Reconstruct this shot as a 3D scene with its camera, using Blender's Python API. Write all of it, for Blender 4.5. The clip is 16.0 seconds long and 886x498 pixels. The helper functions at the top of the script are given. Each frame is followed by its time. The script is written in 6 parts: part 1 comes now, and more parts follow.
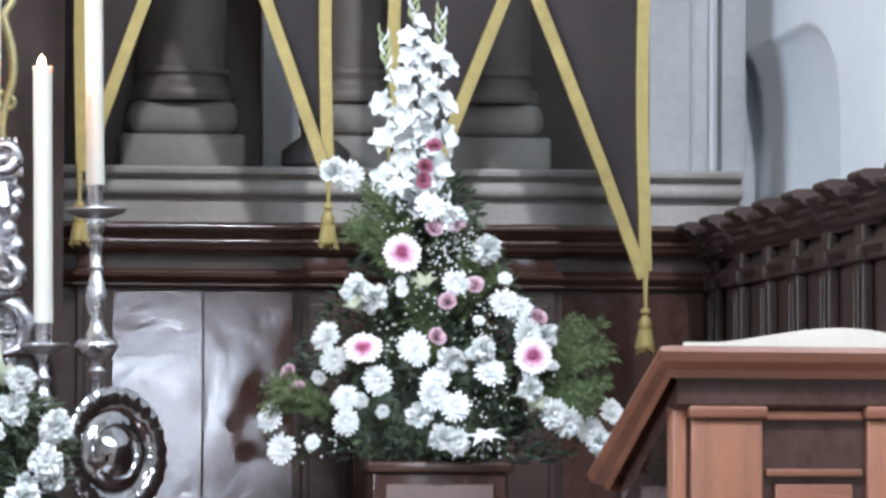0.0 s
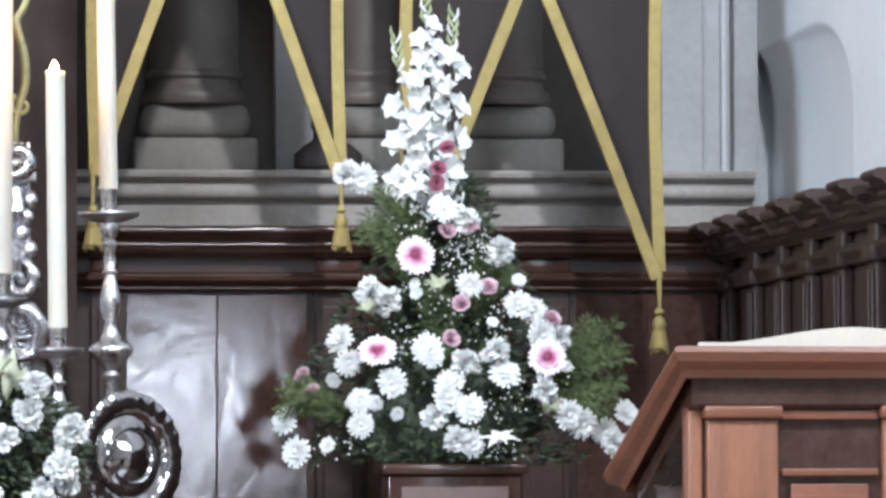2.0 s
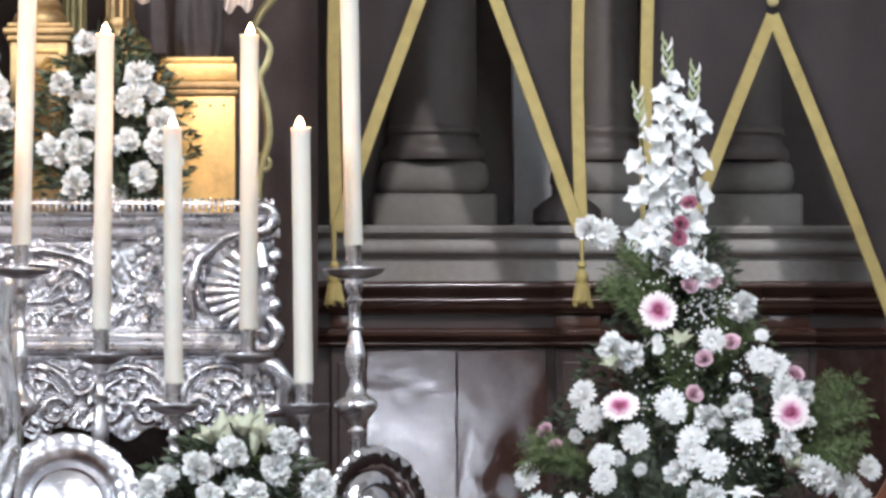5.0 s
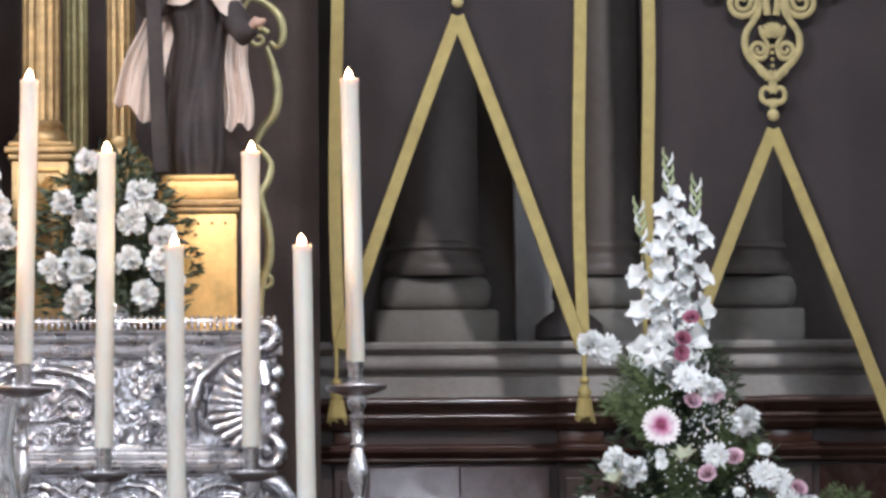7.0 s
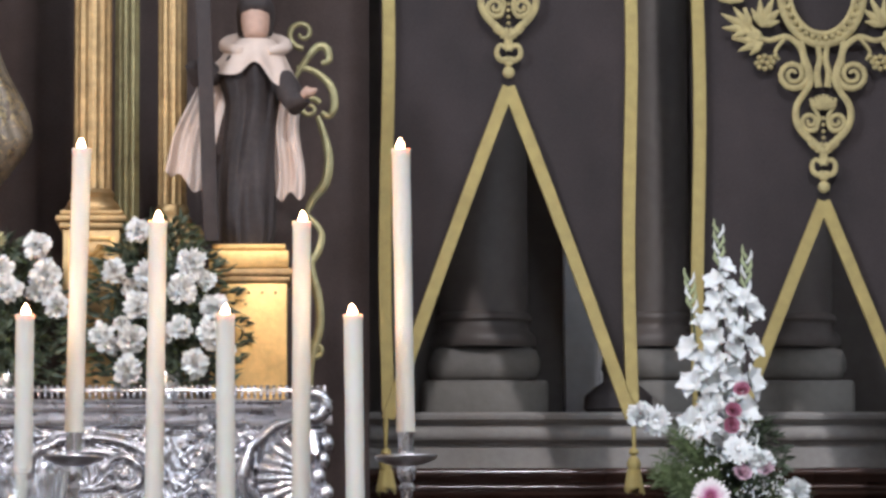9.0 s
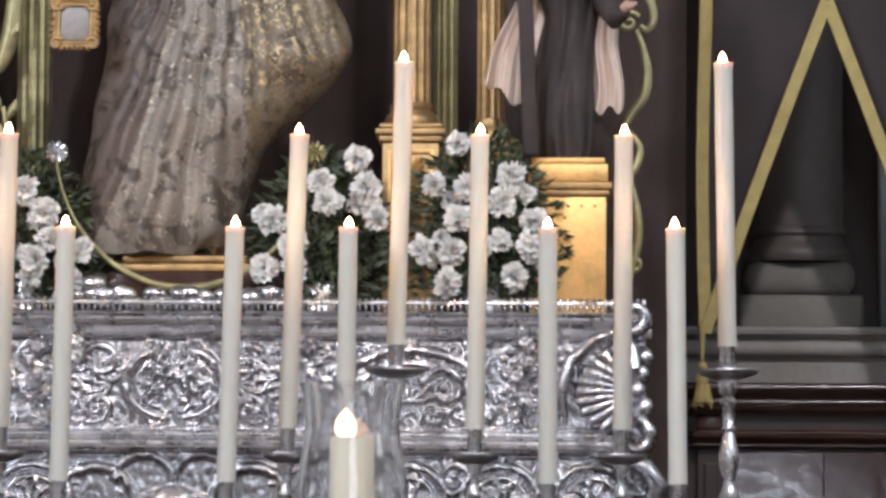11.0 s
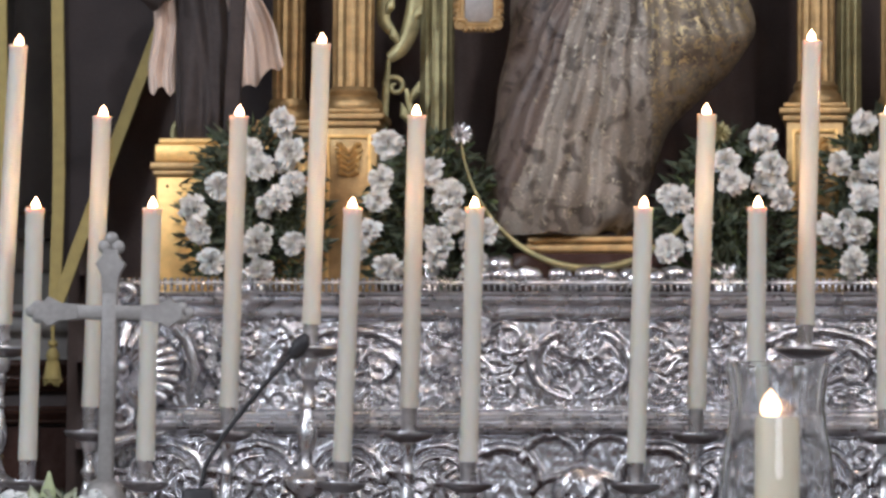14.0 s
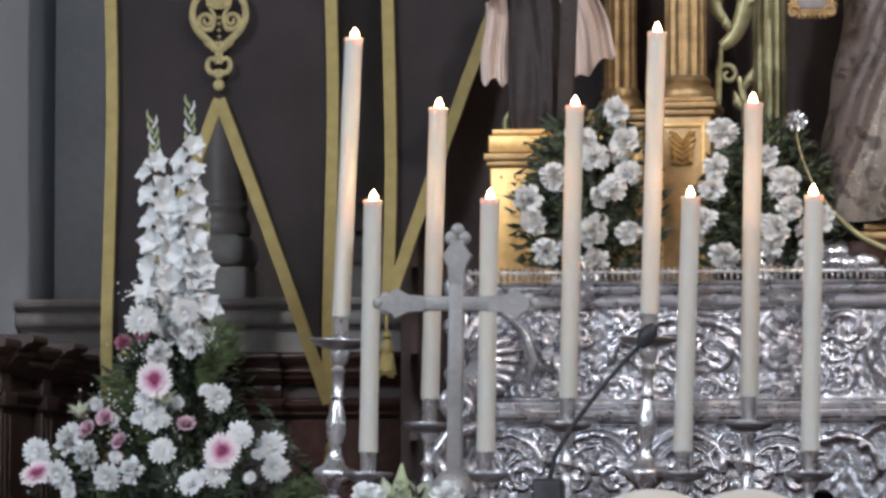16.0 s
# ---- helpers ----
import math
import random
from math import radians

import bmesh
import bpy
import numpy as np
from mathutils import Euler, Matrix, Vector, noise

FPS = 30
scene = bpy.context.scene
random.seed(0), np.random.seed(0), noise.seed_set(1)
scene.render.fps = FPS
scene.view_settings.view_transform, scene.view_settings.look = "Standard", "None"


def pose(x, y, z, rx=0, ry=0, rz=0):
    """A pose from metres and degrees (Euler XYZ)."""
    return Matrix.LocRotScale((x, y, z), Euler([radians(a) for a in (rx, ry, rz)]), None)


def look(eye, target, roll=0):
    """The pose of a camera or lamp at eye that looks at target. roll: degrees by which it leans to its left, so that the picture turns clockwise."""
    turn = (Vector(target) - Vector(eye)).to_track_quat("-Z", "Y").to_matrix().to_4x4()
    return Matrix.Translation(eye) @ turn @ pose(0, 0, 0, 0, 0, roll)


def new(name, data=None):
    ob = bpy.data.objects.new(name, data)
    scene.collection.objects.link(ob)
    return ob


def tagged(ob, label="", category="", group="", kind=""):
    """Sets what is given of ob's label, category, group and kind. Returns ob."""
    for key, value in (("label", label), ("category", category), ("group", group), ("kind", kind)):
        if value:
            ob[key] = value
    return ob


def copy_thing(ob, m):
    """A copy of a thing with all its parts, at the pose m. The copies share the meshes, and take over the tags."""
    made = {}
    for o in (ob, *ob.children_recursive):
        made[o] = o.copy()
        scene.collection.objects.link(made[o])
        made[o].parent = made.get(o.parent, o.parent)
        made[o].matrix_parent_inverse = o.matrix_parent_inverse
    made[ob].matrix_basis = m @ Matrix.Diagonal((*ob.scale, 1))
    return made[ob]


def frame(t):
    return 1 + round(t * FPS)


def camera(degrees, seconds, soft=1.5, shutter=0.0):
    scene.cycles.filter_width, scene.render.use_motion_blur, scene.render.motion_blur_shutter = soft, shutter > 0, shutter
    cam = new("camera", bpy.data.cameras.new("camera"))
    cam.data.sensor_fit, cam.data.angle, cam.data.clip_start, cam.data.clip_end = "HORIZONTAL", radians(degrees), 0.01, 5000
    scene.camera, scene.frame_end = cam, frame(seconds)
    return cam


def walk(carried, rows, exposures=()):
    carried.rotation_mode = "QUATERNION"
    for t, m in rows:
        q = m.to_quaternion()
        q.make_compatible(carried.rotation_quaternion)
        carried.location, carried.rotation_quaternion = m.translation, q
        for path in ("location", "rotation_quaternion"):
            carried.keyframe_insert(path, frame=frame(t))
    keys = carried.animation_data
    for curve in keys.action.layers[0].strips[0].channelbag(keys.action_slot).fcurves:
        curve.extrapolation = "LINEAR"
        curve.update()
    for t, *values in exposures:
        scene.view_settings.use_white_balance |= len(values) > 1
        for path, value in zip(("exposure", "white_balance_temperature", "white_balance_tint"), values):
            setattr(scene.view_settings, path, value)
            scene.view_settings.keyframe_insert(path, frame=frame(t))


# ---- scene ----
cam = camera(11.194, 16.0, soft=3.0)
EYE = 1.0
ROWS = [
    (0.0, 0.1703, -5.543, 2.298, 0.245),
    (0.5, 0.1705, -5.551, 2.518, 0.286),
    (1.0, 0.1714, -5.579, 2.79, 0.024),
    (1.5, 0.17, -5.533, 2.452, 0.025),
    (2.0, 0.1657, -5.394, 2.323, -0.148),
    (2.5, 0.1548, -5.038, 2.243, -0.125),
    (3.0, 0.1307, -4.253, 2.24, -0.154),
    (3.5, 0.1138, -3.704, 2.232, -0.214),
    (4.0, 0.1028, -3.346, 2.229, -0.252),
    (4.5, 0.0934, -3.041, 2.477, -0.288),
    (5.0, 0.0836, -2.723, 3.033, -0.127),
    (5.2, 0.081, -2.637, 3.241, -0.13),
    (7.3, 0.0855, -2.786, 4.733, -0.58),
    (7.5, 0.0875, -2.85, 4.894, -0.602),
    (8.0, 0.0865, -2.816, 5.253, -0.539),
    (8.2, 0.0857, -2.791, 5.412, -0.458),
    (10.3, 0.0018, -0.06, 5.077, 0.256),
    (10.5, -0.0098, 0.32, 4.877, 0.291),
    (11.0, -0.0421, 1.371, 4.301, 0.337),
    (11.5, -0.0718, 2.336, 4.117, 0.226),
    (12.0, -0.0929, 3.025, 4.086, 0.113),
    (12.5, -0.1149, 3.741, 4.019, 0.148),
    (13.0, -0.137, 4.46, 4.02, 0.308),
    (13.5, -0.1574, 5.124, 4.041, 0.311),
    (14.0, -0.1793, 5.838, 4.025, 0.391),
    (14.5, -0.2073, 6.75, 3.993, 0.196),
    (15.0, -0.2328, 7.579, 3.926, 0.116),
    (15.5, -0.256, 8.335, 3.892, 0.137),
    (16.0, -0.2931, 9.542, 3.884, 0.048),
]


def aim(x, yaw, pitch, roll):
    """The pose of an eye at x that looks by yaw to its left, by pitch upwards, leaning by roll."""
    y, p = radians(yaw), radians(pitch)
    ahead = Vector((-math.sin(y) * math.cos(p), math.cos(y) * math.cos(p), math.sin(p)))
    return look((x, 0, EYE), Vector((x, 0, EYE)) + ahead, roll)


walk(cam, [(t, aim(x, yaw, pitch, roll)) for t, x, yaw, pitch, roll in ROWS],
     exposures=[(0.0, -0.3, 5800, 12), (3.5, -0.4, 6050, 13), (5.0, -0.62, 6150, 15), (8.0, -0.92, 6100, 17), (10.3, -1.1, 6150, 17), (12.5, -1.45, 6300, 18), (14.5, -1.5, 6200, 17), (16.0, -1.44, 6050, 16)])

# ---- light ----
world = bpy.data.worlds.new("sky")
scene.world = world
world.use_nodes = True
wn = world.node_tree.nodes
sky = wn.new("ShaderNodeTexSky")
sky.sky_type, sky.sun_disc, sky.sun_elevation, sky.sun_rotation = "NISHITA", False, radians(45), radians(120)
wn["Background"].inputs[1].default_value = 0.1
world.node_tree.links.new(sky.outputs[0], wn["Background"].inputs[0])


def area_light(name, place, target, width, height, power, colour):
    """An area lamp at place that faces target; it stands free, with no opening built round it."""
    lamp = bpy.data.lights.new(name, "AREA")
    lamp.shape, lamp.size, lamp.size_y, lamp.energy, lamp.color = "RECTANGLE", width, height, power, colour
    ob = new(name, lamp)
    ob.matrix_world = look(place, target)
    return ob


DAY = (0.87, 0.95, 1.0)
# unseen lamp, sized only to put the glare on the wood panelling
area_light("panel_glare_lamp", (1.40, -8.7, 1.2), (1.40, 5, 1.2), 0.4, 0.6, 150, (0.94, 0.97, 1.0))
# three unseen lamps added to brighten walls and altar; no windows are built
area_light("added_daylight_left", (-7.4, 2.0, 6.4), (2.3, 12.2, 1.8), 2.6, 2.6, 1850, DAY)
area_light("added_daylight_right", (5.6, 5.5, 5.6), (-1.4, 12.4, 1.4), 2.4, 2.4, 300, DAY)
area_light("added_daylight_back", (1.2, -8.7, 6.0), (0.4, 12, 1.6), 4.6, 3.0, 400, DAY)
area_light("nave_lamp", (1.5, 3.6, 7.7), (0.2, 12.6, 1.7), 0.3, 0.3, 850, (1.0, 0.97, 0.93))

# ---- materials ----


def material(name, colour, rough=0.6, metal=0.0, vary=0.15, scale=6.0, grain=None, bump=0.15, bump_scale=60.0, colour2=None, coat=0.0, sub=0.0, stretch=(1, 1, 1), rough_vary=0.1, bump_dist=0.004, warp=0.0):
    """A surface with variation at two scales: stains of size 1/scale, grain of size 1/bump_scale."""
    m = bpy.data.materials.new(name)
    m.use_nodes = True
    n, l = m.node_tree.nodes, m.node_tree.links
    b = n["Principled BSDF"]
    tc = n.new("ShaderNodeTexCoord")
    mp = n.new("ShaderNodeMapping")
    mp.inputs["Scale"].default_value = stretch
    l.new(tc.outputs["Object"], mp.inputs[0])
    big, fine = n.new("ShaderNodeTexNoise"), n.new("ShaderNodeTexNoise")
    big.inputs["Scale"].default_value, big.inputs["Detail"].default_value = scale, 5
    fine.inputs["Scale"].default_value, fine.inputs["Detail"].default_value = bump_scale, 4
    l.new(mp.outputs[0], big.inputs[0])
    l.new(mp.outputs[0], fine.inputs[0])
    ramp = n.new("ShaderNodeValToRGB")
    c = Vector(colour)
    c2 = Vector(colour2) if colour2 else c * (1 - 2 * vary)
    ramp.color_ramp.elements[0].color = (*c2, 1)
    ramp.color_ramp.elements[1].color = (*[min(1, v) for v in (c if colour2 else c * (1 + vary))], 1)
    ramp.color_ramp.elements[0].position, ramp.color_ramp.elements[1].position = 0.3, 0.7
    mix = n.new("ShaderNodeMix")
    mix.inputs[0].default_value = 0.35
    l.new(big.outputs[0], mix.inputs[2])
    l.new(fine.outputs[0], mix.inputs[3])
    l.new(mix.outputs[0], ramp.inputs[0])
    info = n.new("ShaderNodeObjectInfo")
    hsv = n.new("ShaderNodeHueSaturation")
    mr = n.new("ShaderNodeMapRange")
    mr.inputs[3].default_value, mr.inputs[4].default_value = 0.93, 1.05
    l.new(info.outputs["Random"], mr.inputs[0])
    l.new(mr.outputs[0], hsv.inputs["Value"])
    l.new(ramp.outputs[0], hsv.inputs["Color"])
    l.new(hsv.outputs[0], b.inputs["Base Color"])
    rr = n.new("ShaderNodeMapRange")
    rr.inputs[3].default_value, rr.inputs[4].default_value = max(0.02, rough - rough_vary), min(1, rough + rough_vary)
    l.new(big.outputs[0], rr.inputs[0])
    l.new(rr.outputs[0], b.inputs["Roughness"])
    b.inputs["Metallic"].default_value = metal
    b.inputs["Coat Weight"].default_value = coat
    b.inputs["Coat Roughness"].default_value = 0.25
    if sub:
        b.inputs["Subsurface Weight"].default_value = sub
        b.inputs["Subsurface Radius"].default_value = (0.02, 0.013, 0.009)
    bp = n.new("ShaderNodeBump")
    bp.inputs["Strength"].default_value, bp.inputs["Distance"].default_value = bump, bump_dist
    l.new(fine.outputs[0], bp.inputs["Height"])
    if warp:
        # the sheet itself is not quite flat
        b2 = n.new("ShaderNodeBump")
        b2.inputs["Strength"].default_value, b2.inputs["Distance"].default_value = 1.0, warp
        l.new(big.outputs[0], b2.inputs["Height"])
        l.new(b2.outputs[0], bp.inputs["Normal"])
    l.new(bp.outputs[0], b.inputs["Normal"])
    return m


SILVER = material("silver", (0.64, 0.64, 0.67), 0.25, 1.0, 0.08, 14, bump=0.25, bump_scale=90, rough_vary=0.1)
SILVER_WORN = material("worn_silver", (0.80, 0.80, 0.82), 0.28, 1.0, 0.15, 22, bump=0.3, bump_scale=120, rough_vary=0.12)
PEWTER = material("dull_silver", (0.55, 0.55, 0.57), 0.36, 1.0, 0.15, 18, bump=0.2, bump_scale=90)
GILT = material("gilt_wood", (0.80, 0.53, 0.21), 0.46, 0.85, 0.14, 16, bump=0.25, bump_scale=70)
GILT_OLD = material("old_gilt_wood", (0.50, 0.34, 0.16), 0.48, 0.8, 0.22, 20, bump=0.3, bump_scale=60)
GILT_GREEN = material("greenish_gilt", (0.37, 0.34, 0.18), 0.45, 0.7, 0.2, 20, bump=0.3, bump_scale=60)
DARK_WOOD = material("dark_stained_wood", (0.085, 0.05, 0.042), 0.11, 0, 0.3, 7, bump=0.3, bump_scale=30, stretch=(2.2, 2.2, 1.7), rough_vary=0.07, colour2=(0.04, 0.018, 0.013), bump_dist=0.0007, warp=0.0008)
DULL_WOOD = material("dull_dark_wood", (0.062, 0.036, 0.029), 0.42, 0, 0.3, 5, bump=0.4, bump_scale=30, stretch=(0.8, 4, 4), colour2=(0.032, 0.017, 0.013), bump_dist=0.002)
DARK_WOOD_H = material("dark_stained_moulding_wood", (0.095, 0.05, 0.037), 0.2, 0, 0.3, 5, bump=0.3, bump_scale=30, stretch=(0.6, 4, 4), coat=0.2, colour2=(0.04, 0.017, 0.011), bump_dist=0.001)
RED_WOOD = material("polished_mahogany", (0.25, 0.098, 0.054), 0.36, 0, 0.2, 4, bump=0.2, bump_scale=40, stretch=(0.7, 3, 5), coat=0.2, colour2=(0.125, 0.05, 0.032))
RED_WOOD_V = material("polished_mahogany_upright", (0.31, 0.13, 0.068), 0.4, 0, 0.2, 4, bump=0.2, bump_scale=40, stretch=(4, 4, 0.6), coat=0.2, colour2=(0.17, 0.072, 0.042))
STONE = material("grey_stone", (0.40, 0.38, 0.35), 0.75, 0, 0.16, 3, bump=0.5, bump_scale=45, colour2=(0.26, 0.24, 0.22))
# darker copy of grey_stone: dim light behind the hangings put into the colour
SHADED_STONE = material("shaded_grey_stone", (0.27, 0.255, 0.23), 0.8, 0, 0.2, 4, bump=0.5, bump_scale=40, colour2=(0.19, 0.175, 0.155))
MARBLE = material("brown_marble", (0.17, 0.148, 0.13), 0.5, 0, 0.25, 4, bump=0.2, bump_scale=30, colour2=(0.115, 0.095, 0.083))
STAND_PANEL = material("worn_brown_panel", (0.15, 0.10, 0.088), 0.5, 0, 0.2, 6, bump=0.2, bump_scale=40, colour2=(0.10, 0.064, 0.056))
PLASTER = material("white_plaster", (0.84, 0.88, 0.92), 0.85, 0, 0.04, 2, bump=0.25, bump_scale=35)
# tone of the unseen nave walls, set for how much light they bounce
NAVE = material("pale_unseen_nave", (0.52, 0.51, 0.49), 0.85, 0, 0.15, 0.8, bump=0.3, bump_scale=20)
GREY_PLASTER = material("grey_plaster", (0.58, 0.60, 0.62), 0.85, 0, 0.1, 2.5, bump=0.3, bump_scale=35)
CLOTH = material("dark_brown_velvet", (0.038, 0.030, 0.030), 0.9, 0, 0.25, 5, bump=0.3, bump_scale=200)
# velvet made lighter and warmer, with candlelight put into the colour
CANDLELIT_VELVET = material("candlelit_brown_velvet", (0.13, 0.095, 0.085), 0.9, 0, 0.2, 5, bump=0.3, bump_scale=200)
BRAID = material("gold_braid", (0.47, 0.38, 0.14), 0.55, 0.25, 0.14, 30, bump=0.8, bump_scale=260, colour2=(0.34, 0.27, 0.1))
EMBROIDERY = material("gold_embroidery", (0.50, 0.42, 0.2), 0.55, 0.25, 0.18, 40, bump=0.9, bump_scale=220)
WAX = material("candle_wax", (0.62, 0.61, 0.55), 0.45, 0, 0.03, 9, bump=0.1, bump_scale=30, sub=0.8)
WAX.node_tree.nodes["Principled BSDF"].inputs["Subsurface Scale"].default_value = 0.3
# darker than candle_wax, toned down against the strong lamp from the left
PILLAR_WAX = material("dimmed_pillar_wax", (0.42, 0.385, 0.30), 0.45, 0, 0.04, 9, bump=0.1, bump_scale=30, sub=0.4)
PETAL = material("white_petals", (0.78, 0.80, 0.79), 0.6, 0, 0.04, 40, bump=0.2, bump_scale=150, sub=0.1)
CREAM = material("cream_petals", (0.50, 0.53, 0.40), 0.6, 0, 0.05, 40, bump=0.2, bump_scale=150, sub=0.1)
PINK = material("pink_rose_petals", (0.74, 0.52, 0.60), 0.6, 0, 0.12, 40, bump=0.2, bump_scale=150, sub=0.1)
DEEP_PINK = material("deep_pink_petals", (0.46, 0.17, 0.25), 0.6, 0, 0.12, 40, bump=0.2, bump_scale=150)
BUD = material("pale_green_buds", (0.42, 0.48, 0.27), 0.55, 0, 0.12, 40, bump=0.2, bump_scale=120)
LEAF = material("dark_green_leaves", (0.10, 0.13, 0.085), 0.5, 0, 0.35, 25, bump=0.2, bump_scale=120)
FERN = material("light_green_fern", (0.12, 0.165, 0.065), 0.6, 0, 0.3, 25, bump=0.2, bump_scale=120)
PAPER = material("book_paper", (0.66, 0.62, 0.54), 0.8, 0, 0.05, 10, bump=0.15, bump_scale=80)
BLACK = material("black_plastic", (0.018, 0.018, 0.022), 0.5, 0, 0.1, 10)
DARK_FLOOR = material("worn_floor_stone", (0.24, 0.2, 0.17), 0.5, 0, 0.15, 3, bump=0.2, bump_scale=20)
WHITE_CLOTH = material("white_linen", (0.78, 0.77, 0.74), 0.85, 0, 0.05, 6, bump=0.3, bump_scale=250)
HABIT = material("dark_brown_paint", (0.045, 0.036, 0.035), 0.75, 0, 0.25, 12, bump=0.2, bump_scale=60)
CAPE = material("cream_painted_cloth", (0.66, 0.55, 0.47), 0.6, 0, 0.1, 12, bump=0.2, bump_scale=60, colour2=(0.56, 0.45, 0.38))
MIRROR_SILVER = material("mirror_silver", (0.52, 0.51, 0.52), 0.06, 1.0, 0.1, 12, bump=0.5, bump_scale=24, rough_vary=0.04)
TIN = material("matt_tin", (0.33, 0.32, 0.31), 0.55, 0.6, 0.15, 18, bump=0.2, bump_scale=90)
SKIN = material("painted_wood_flesh", (0.5, 0.33, 0.25), 0.5, 0, 0.1, 20)


def brocade_material(name, light, shade, blossom, gilt, thread):
    """A woven silk: cloth of two tones, blossoms, and metal thread where the weave is thick."""
    m = material(name, light, 0.42, 0.2, 0.3, 5.5, bump=0.6, bump_scale=140, colour2=shade)
    n, l = m.node_tree.nodes, m.node_tree.links
    b = n["Principled BSDF"]
    tc = n.new("ShaderNodeTexCoord")
    old = b.inputs["Base Color"].links[0].from_socket

    def pattern(scale, detail, distortion, low, high):
        v, ramp = n.new("ShaderNodeTexNoise"), n.new("ShaderNodeValToRGB")
        v.inputs["Scale"].default_value, v.inputs["Detail"].default_value, v.inputs["Distortion"].default_value = scale, detail, distortion
        ramp.color_ramp.elements[0].position, ramp.color_ramp.elements[1].position = low, high
        l.new(tc.outputs["Object"], v.inputs[0])
        l.new(v.outputs[0], ramp.inputs[0])
        return ramp.outputs[0]

    def over(mask, below, colour):
        mix = n.new("ShaderNodeMix")
        mix.data_type = "RGBA"
        l.new(mask, mix.inputs[0])
        l.new(below, mix.inputs[6])
        mix.inputs[7].default_value = (*colour, 1)
        return mix.outputs[2]

    flowers = over(pattern(17, 7, 0.9, 0.5, 0.6), old, blossom)
    metal = pattern(60, 4, 1.2, 0.66 - thread, 0.72 - thread)
    l.new(over(metal, flowers, gilt), b.inputs["Base Color"])
    l.new(metal, b.inputs["Metallic"])
    return m


BROCADE = brocade_material("silver_brocade", (0.33, 0.305, 0.265), (0.15, 0.13, 0.11), (0.095, 0.08, 0.066), (0.5, 0.46, 0.37), 0.06)
BROCADE_DARK = brocade_material("brown_floral_brocade", (0.16, 0.13, 0.115), (0.085, 0.066, 0.058), (0.045, 0.033, 0.029), (0.28, 0.24, 0.18), 0.03)
BROCADE_GOLD = brocade_material("gold_brocade", (0.24, 0.205, 0.15), (0.115, 0.092, 0.066), (0.07, 0.054, 0.038), (0.5, 0.41, 0.24), 0.12)


def gerbera_material():
    m = bpy.data.materials.new("white_petals_with_magenta_base")
    m.use_nodes = True
    n, l = m.node_tree.nodes, m.node_tree.links
    b = n["Principled BSDF"]
    tc, ln = n.new("ShaderNodeTexCoord"), n.new("ShaderNodeVectorMath")
    ln.operation = "LENGTH"
    l.new(tc.outputs["Object"], ln.inputs[0])
    no = n.new("ShaderNodeTexNoise")
    no.inputs["Scale"].default_value = 60
    l.new(tc.outputs["Object"], no.inputs[0])
    ad = n.new("ShaderNodeMath")
    ad.operation = "MULTIPLY_ADD"
    ad.inputs[1].default_value, ad.inputs[2].default_value = 0.02, -0.01
    l.new(no.outputs[0], ad.inputs[0])
    su = n.new("ShaderNodeMath")
    l.new(ln.outputs["Value"], su.inputs[0])
    l.new(ad.outputs[0], su.inputs[1])
    ramp = n.new("ShaderNodeValToRGB")
    e = ramp.color_ramp.elements
    e[0].position, e[0].color = 0.011, (0.20, 0.03, 0.07, 1)
    e[1].position, e[1].color = 0.038, (0.86, 0.80, 0.80, 1)
    k = e.new(0.019)
    k.color = (0.46, 0.12, 0.26, 1)
    k = e.new(0.028)
    k.color = (0.74, 0.46, 0.58, 1)
    l.new(su.outputs[0], ramp.inputs[0])
    l.new(ramp.outputs[0], b.inputs["Base Color"])
    b.inputs["Roughness"].default_value = 0.6
    return m


GERBERA = gerbera_material()


def glass_material():
    m = bpy.data.materials.new("clear_glass")
    m.use_nodes = True
    b = m.node_tree.nodes["Principled BSDF"]
    b.inputs["Base Color"].default_value = (0.96, 0.97, 0.97, 1)
    b.inputs["Roughness"].default_value = 0.03
    b.inputs["Transmission Weight"].default_value = 1.0
    b.inputs["IOR"].default_value = 1.45
    return m


GLASS = glass_material()


def flame_material():
    m = bpy.data.materials.new("candle_flame")
    m.use_nodes = True
    n, l = m.node_tree.nodes, m.node_tree.links
    e = n.new("ShaderNodeEmission")
    e.inputs[0].default_value, e.inputs[1].default_value = (1.0, 0.52, 0.26, 1), 75
    l.new(e.outputs[0], n["Material Output"].inputs[0])
    return m


FLAME = flame_material()

# ---- mesh helpers ----


def mesh_of(bm, name, mats, smooth=True):
    me = bpy.data.meshes.new(name)
    bm.normal_update()
    bm.to_mesh(me)
    bm.free()
    for mt in mats if isinstance(mats, (list, tuple)) else [mats]:
        me.materials.append(mt)
    if smooth:
        me.polygons.foreach_set("use_smooth", [True] * len(me.polygons))
        me.set_sharp_from_angle(angle=radians(50))
    return me


def part(name, bm, mat, parent=None, label="", smooth=True):
    ob = new(name, mesh_of(bm, name, mat, smooth))
    if parent is not None:
        ob.parent = parent
    if label:
        ob["label"] = label
    return ob


def thing(name, label, category, group="", kind="", at=(0, 0, 0)):
    ob = new(name)
    ob.empty_display_size = 0.05
    ob.location = at
    return tagged(ob, label, category, group, kind)


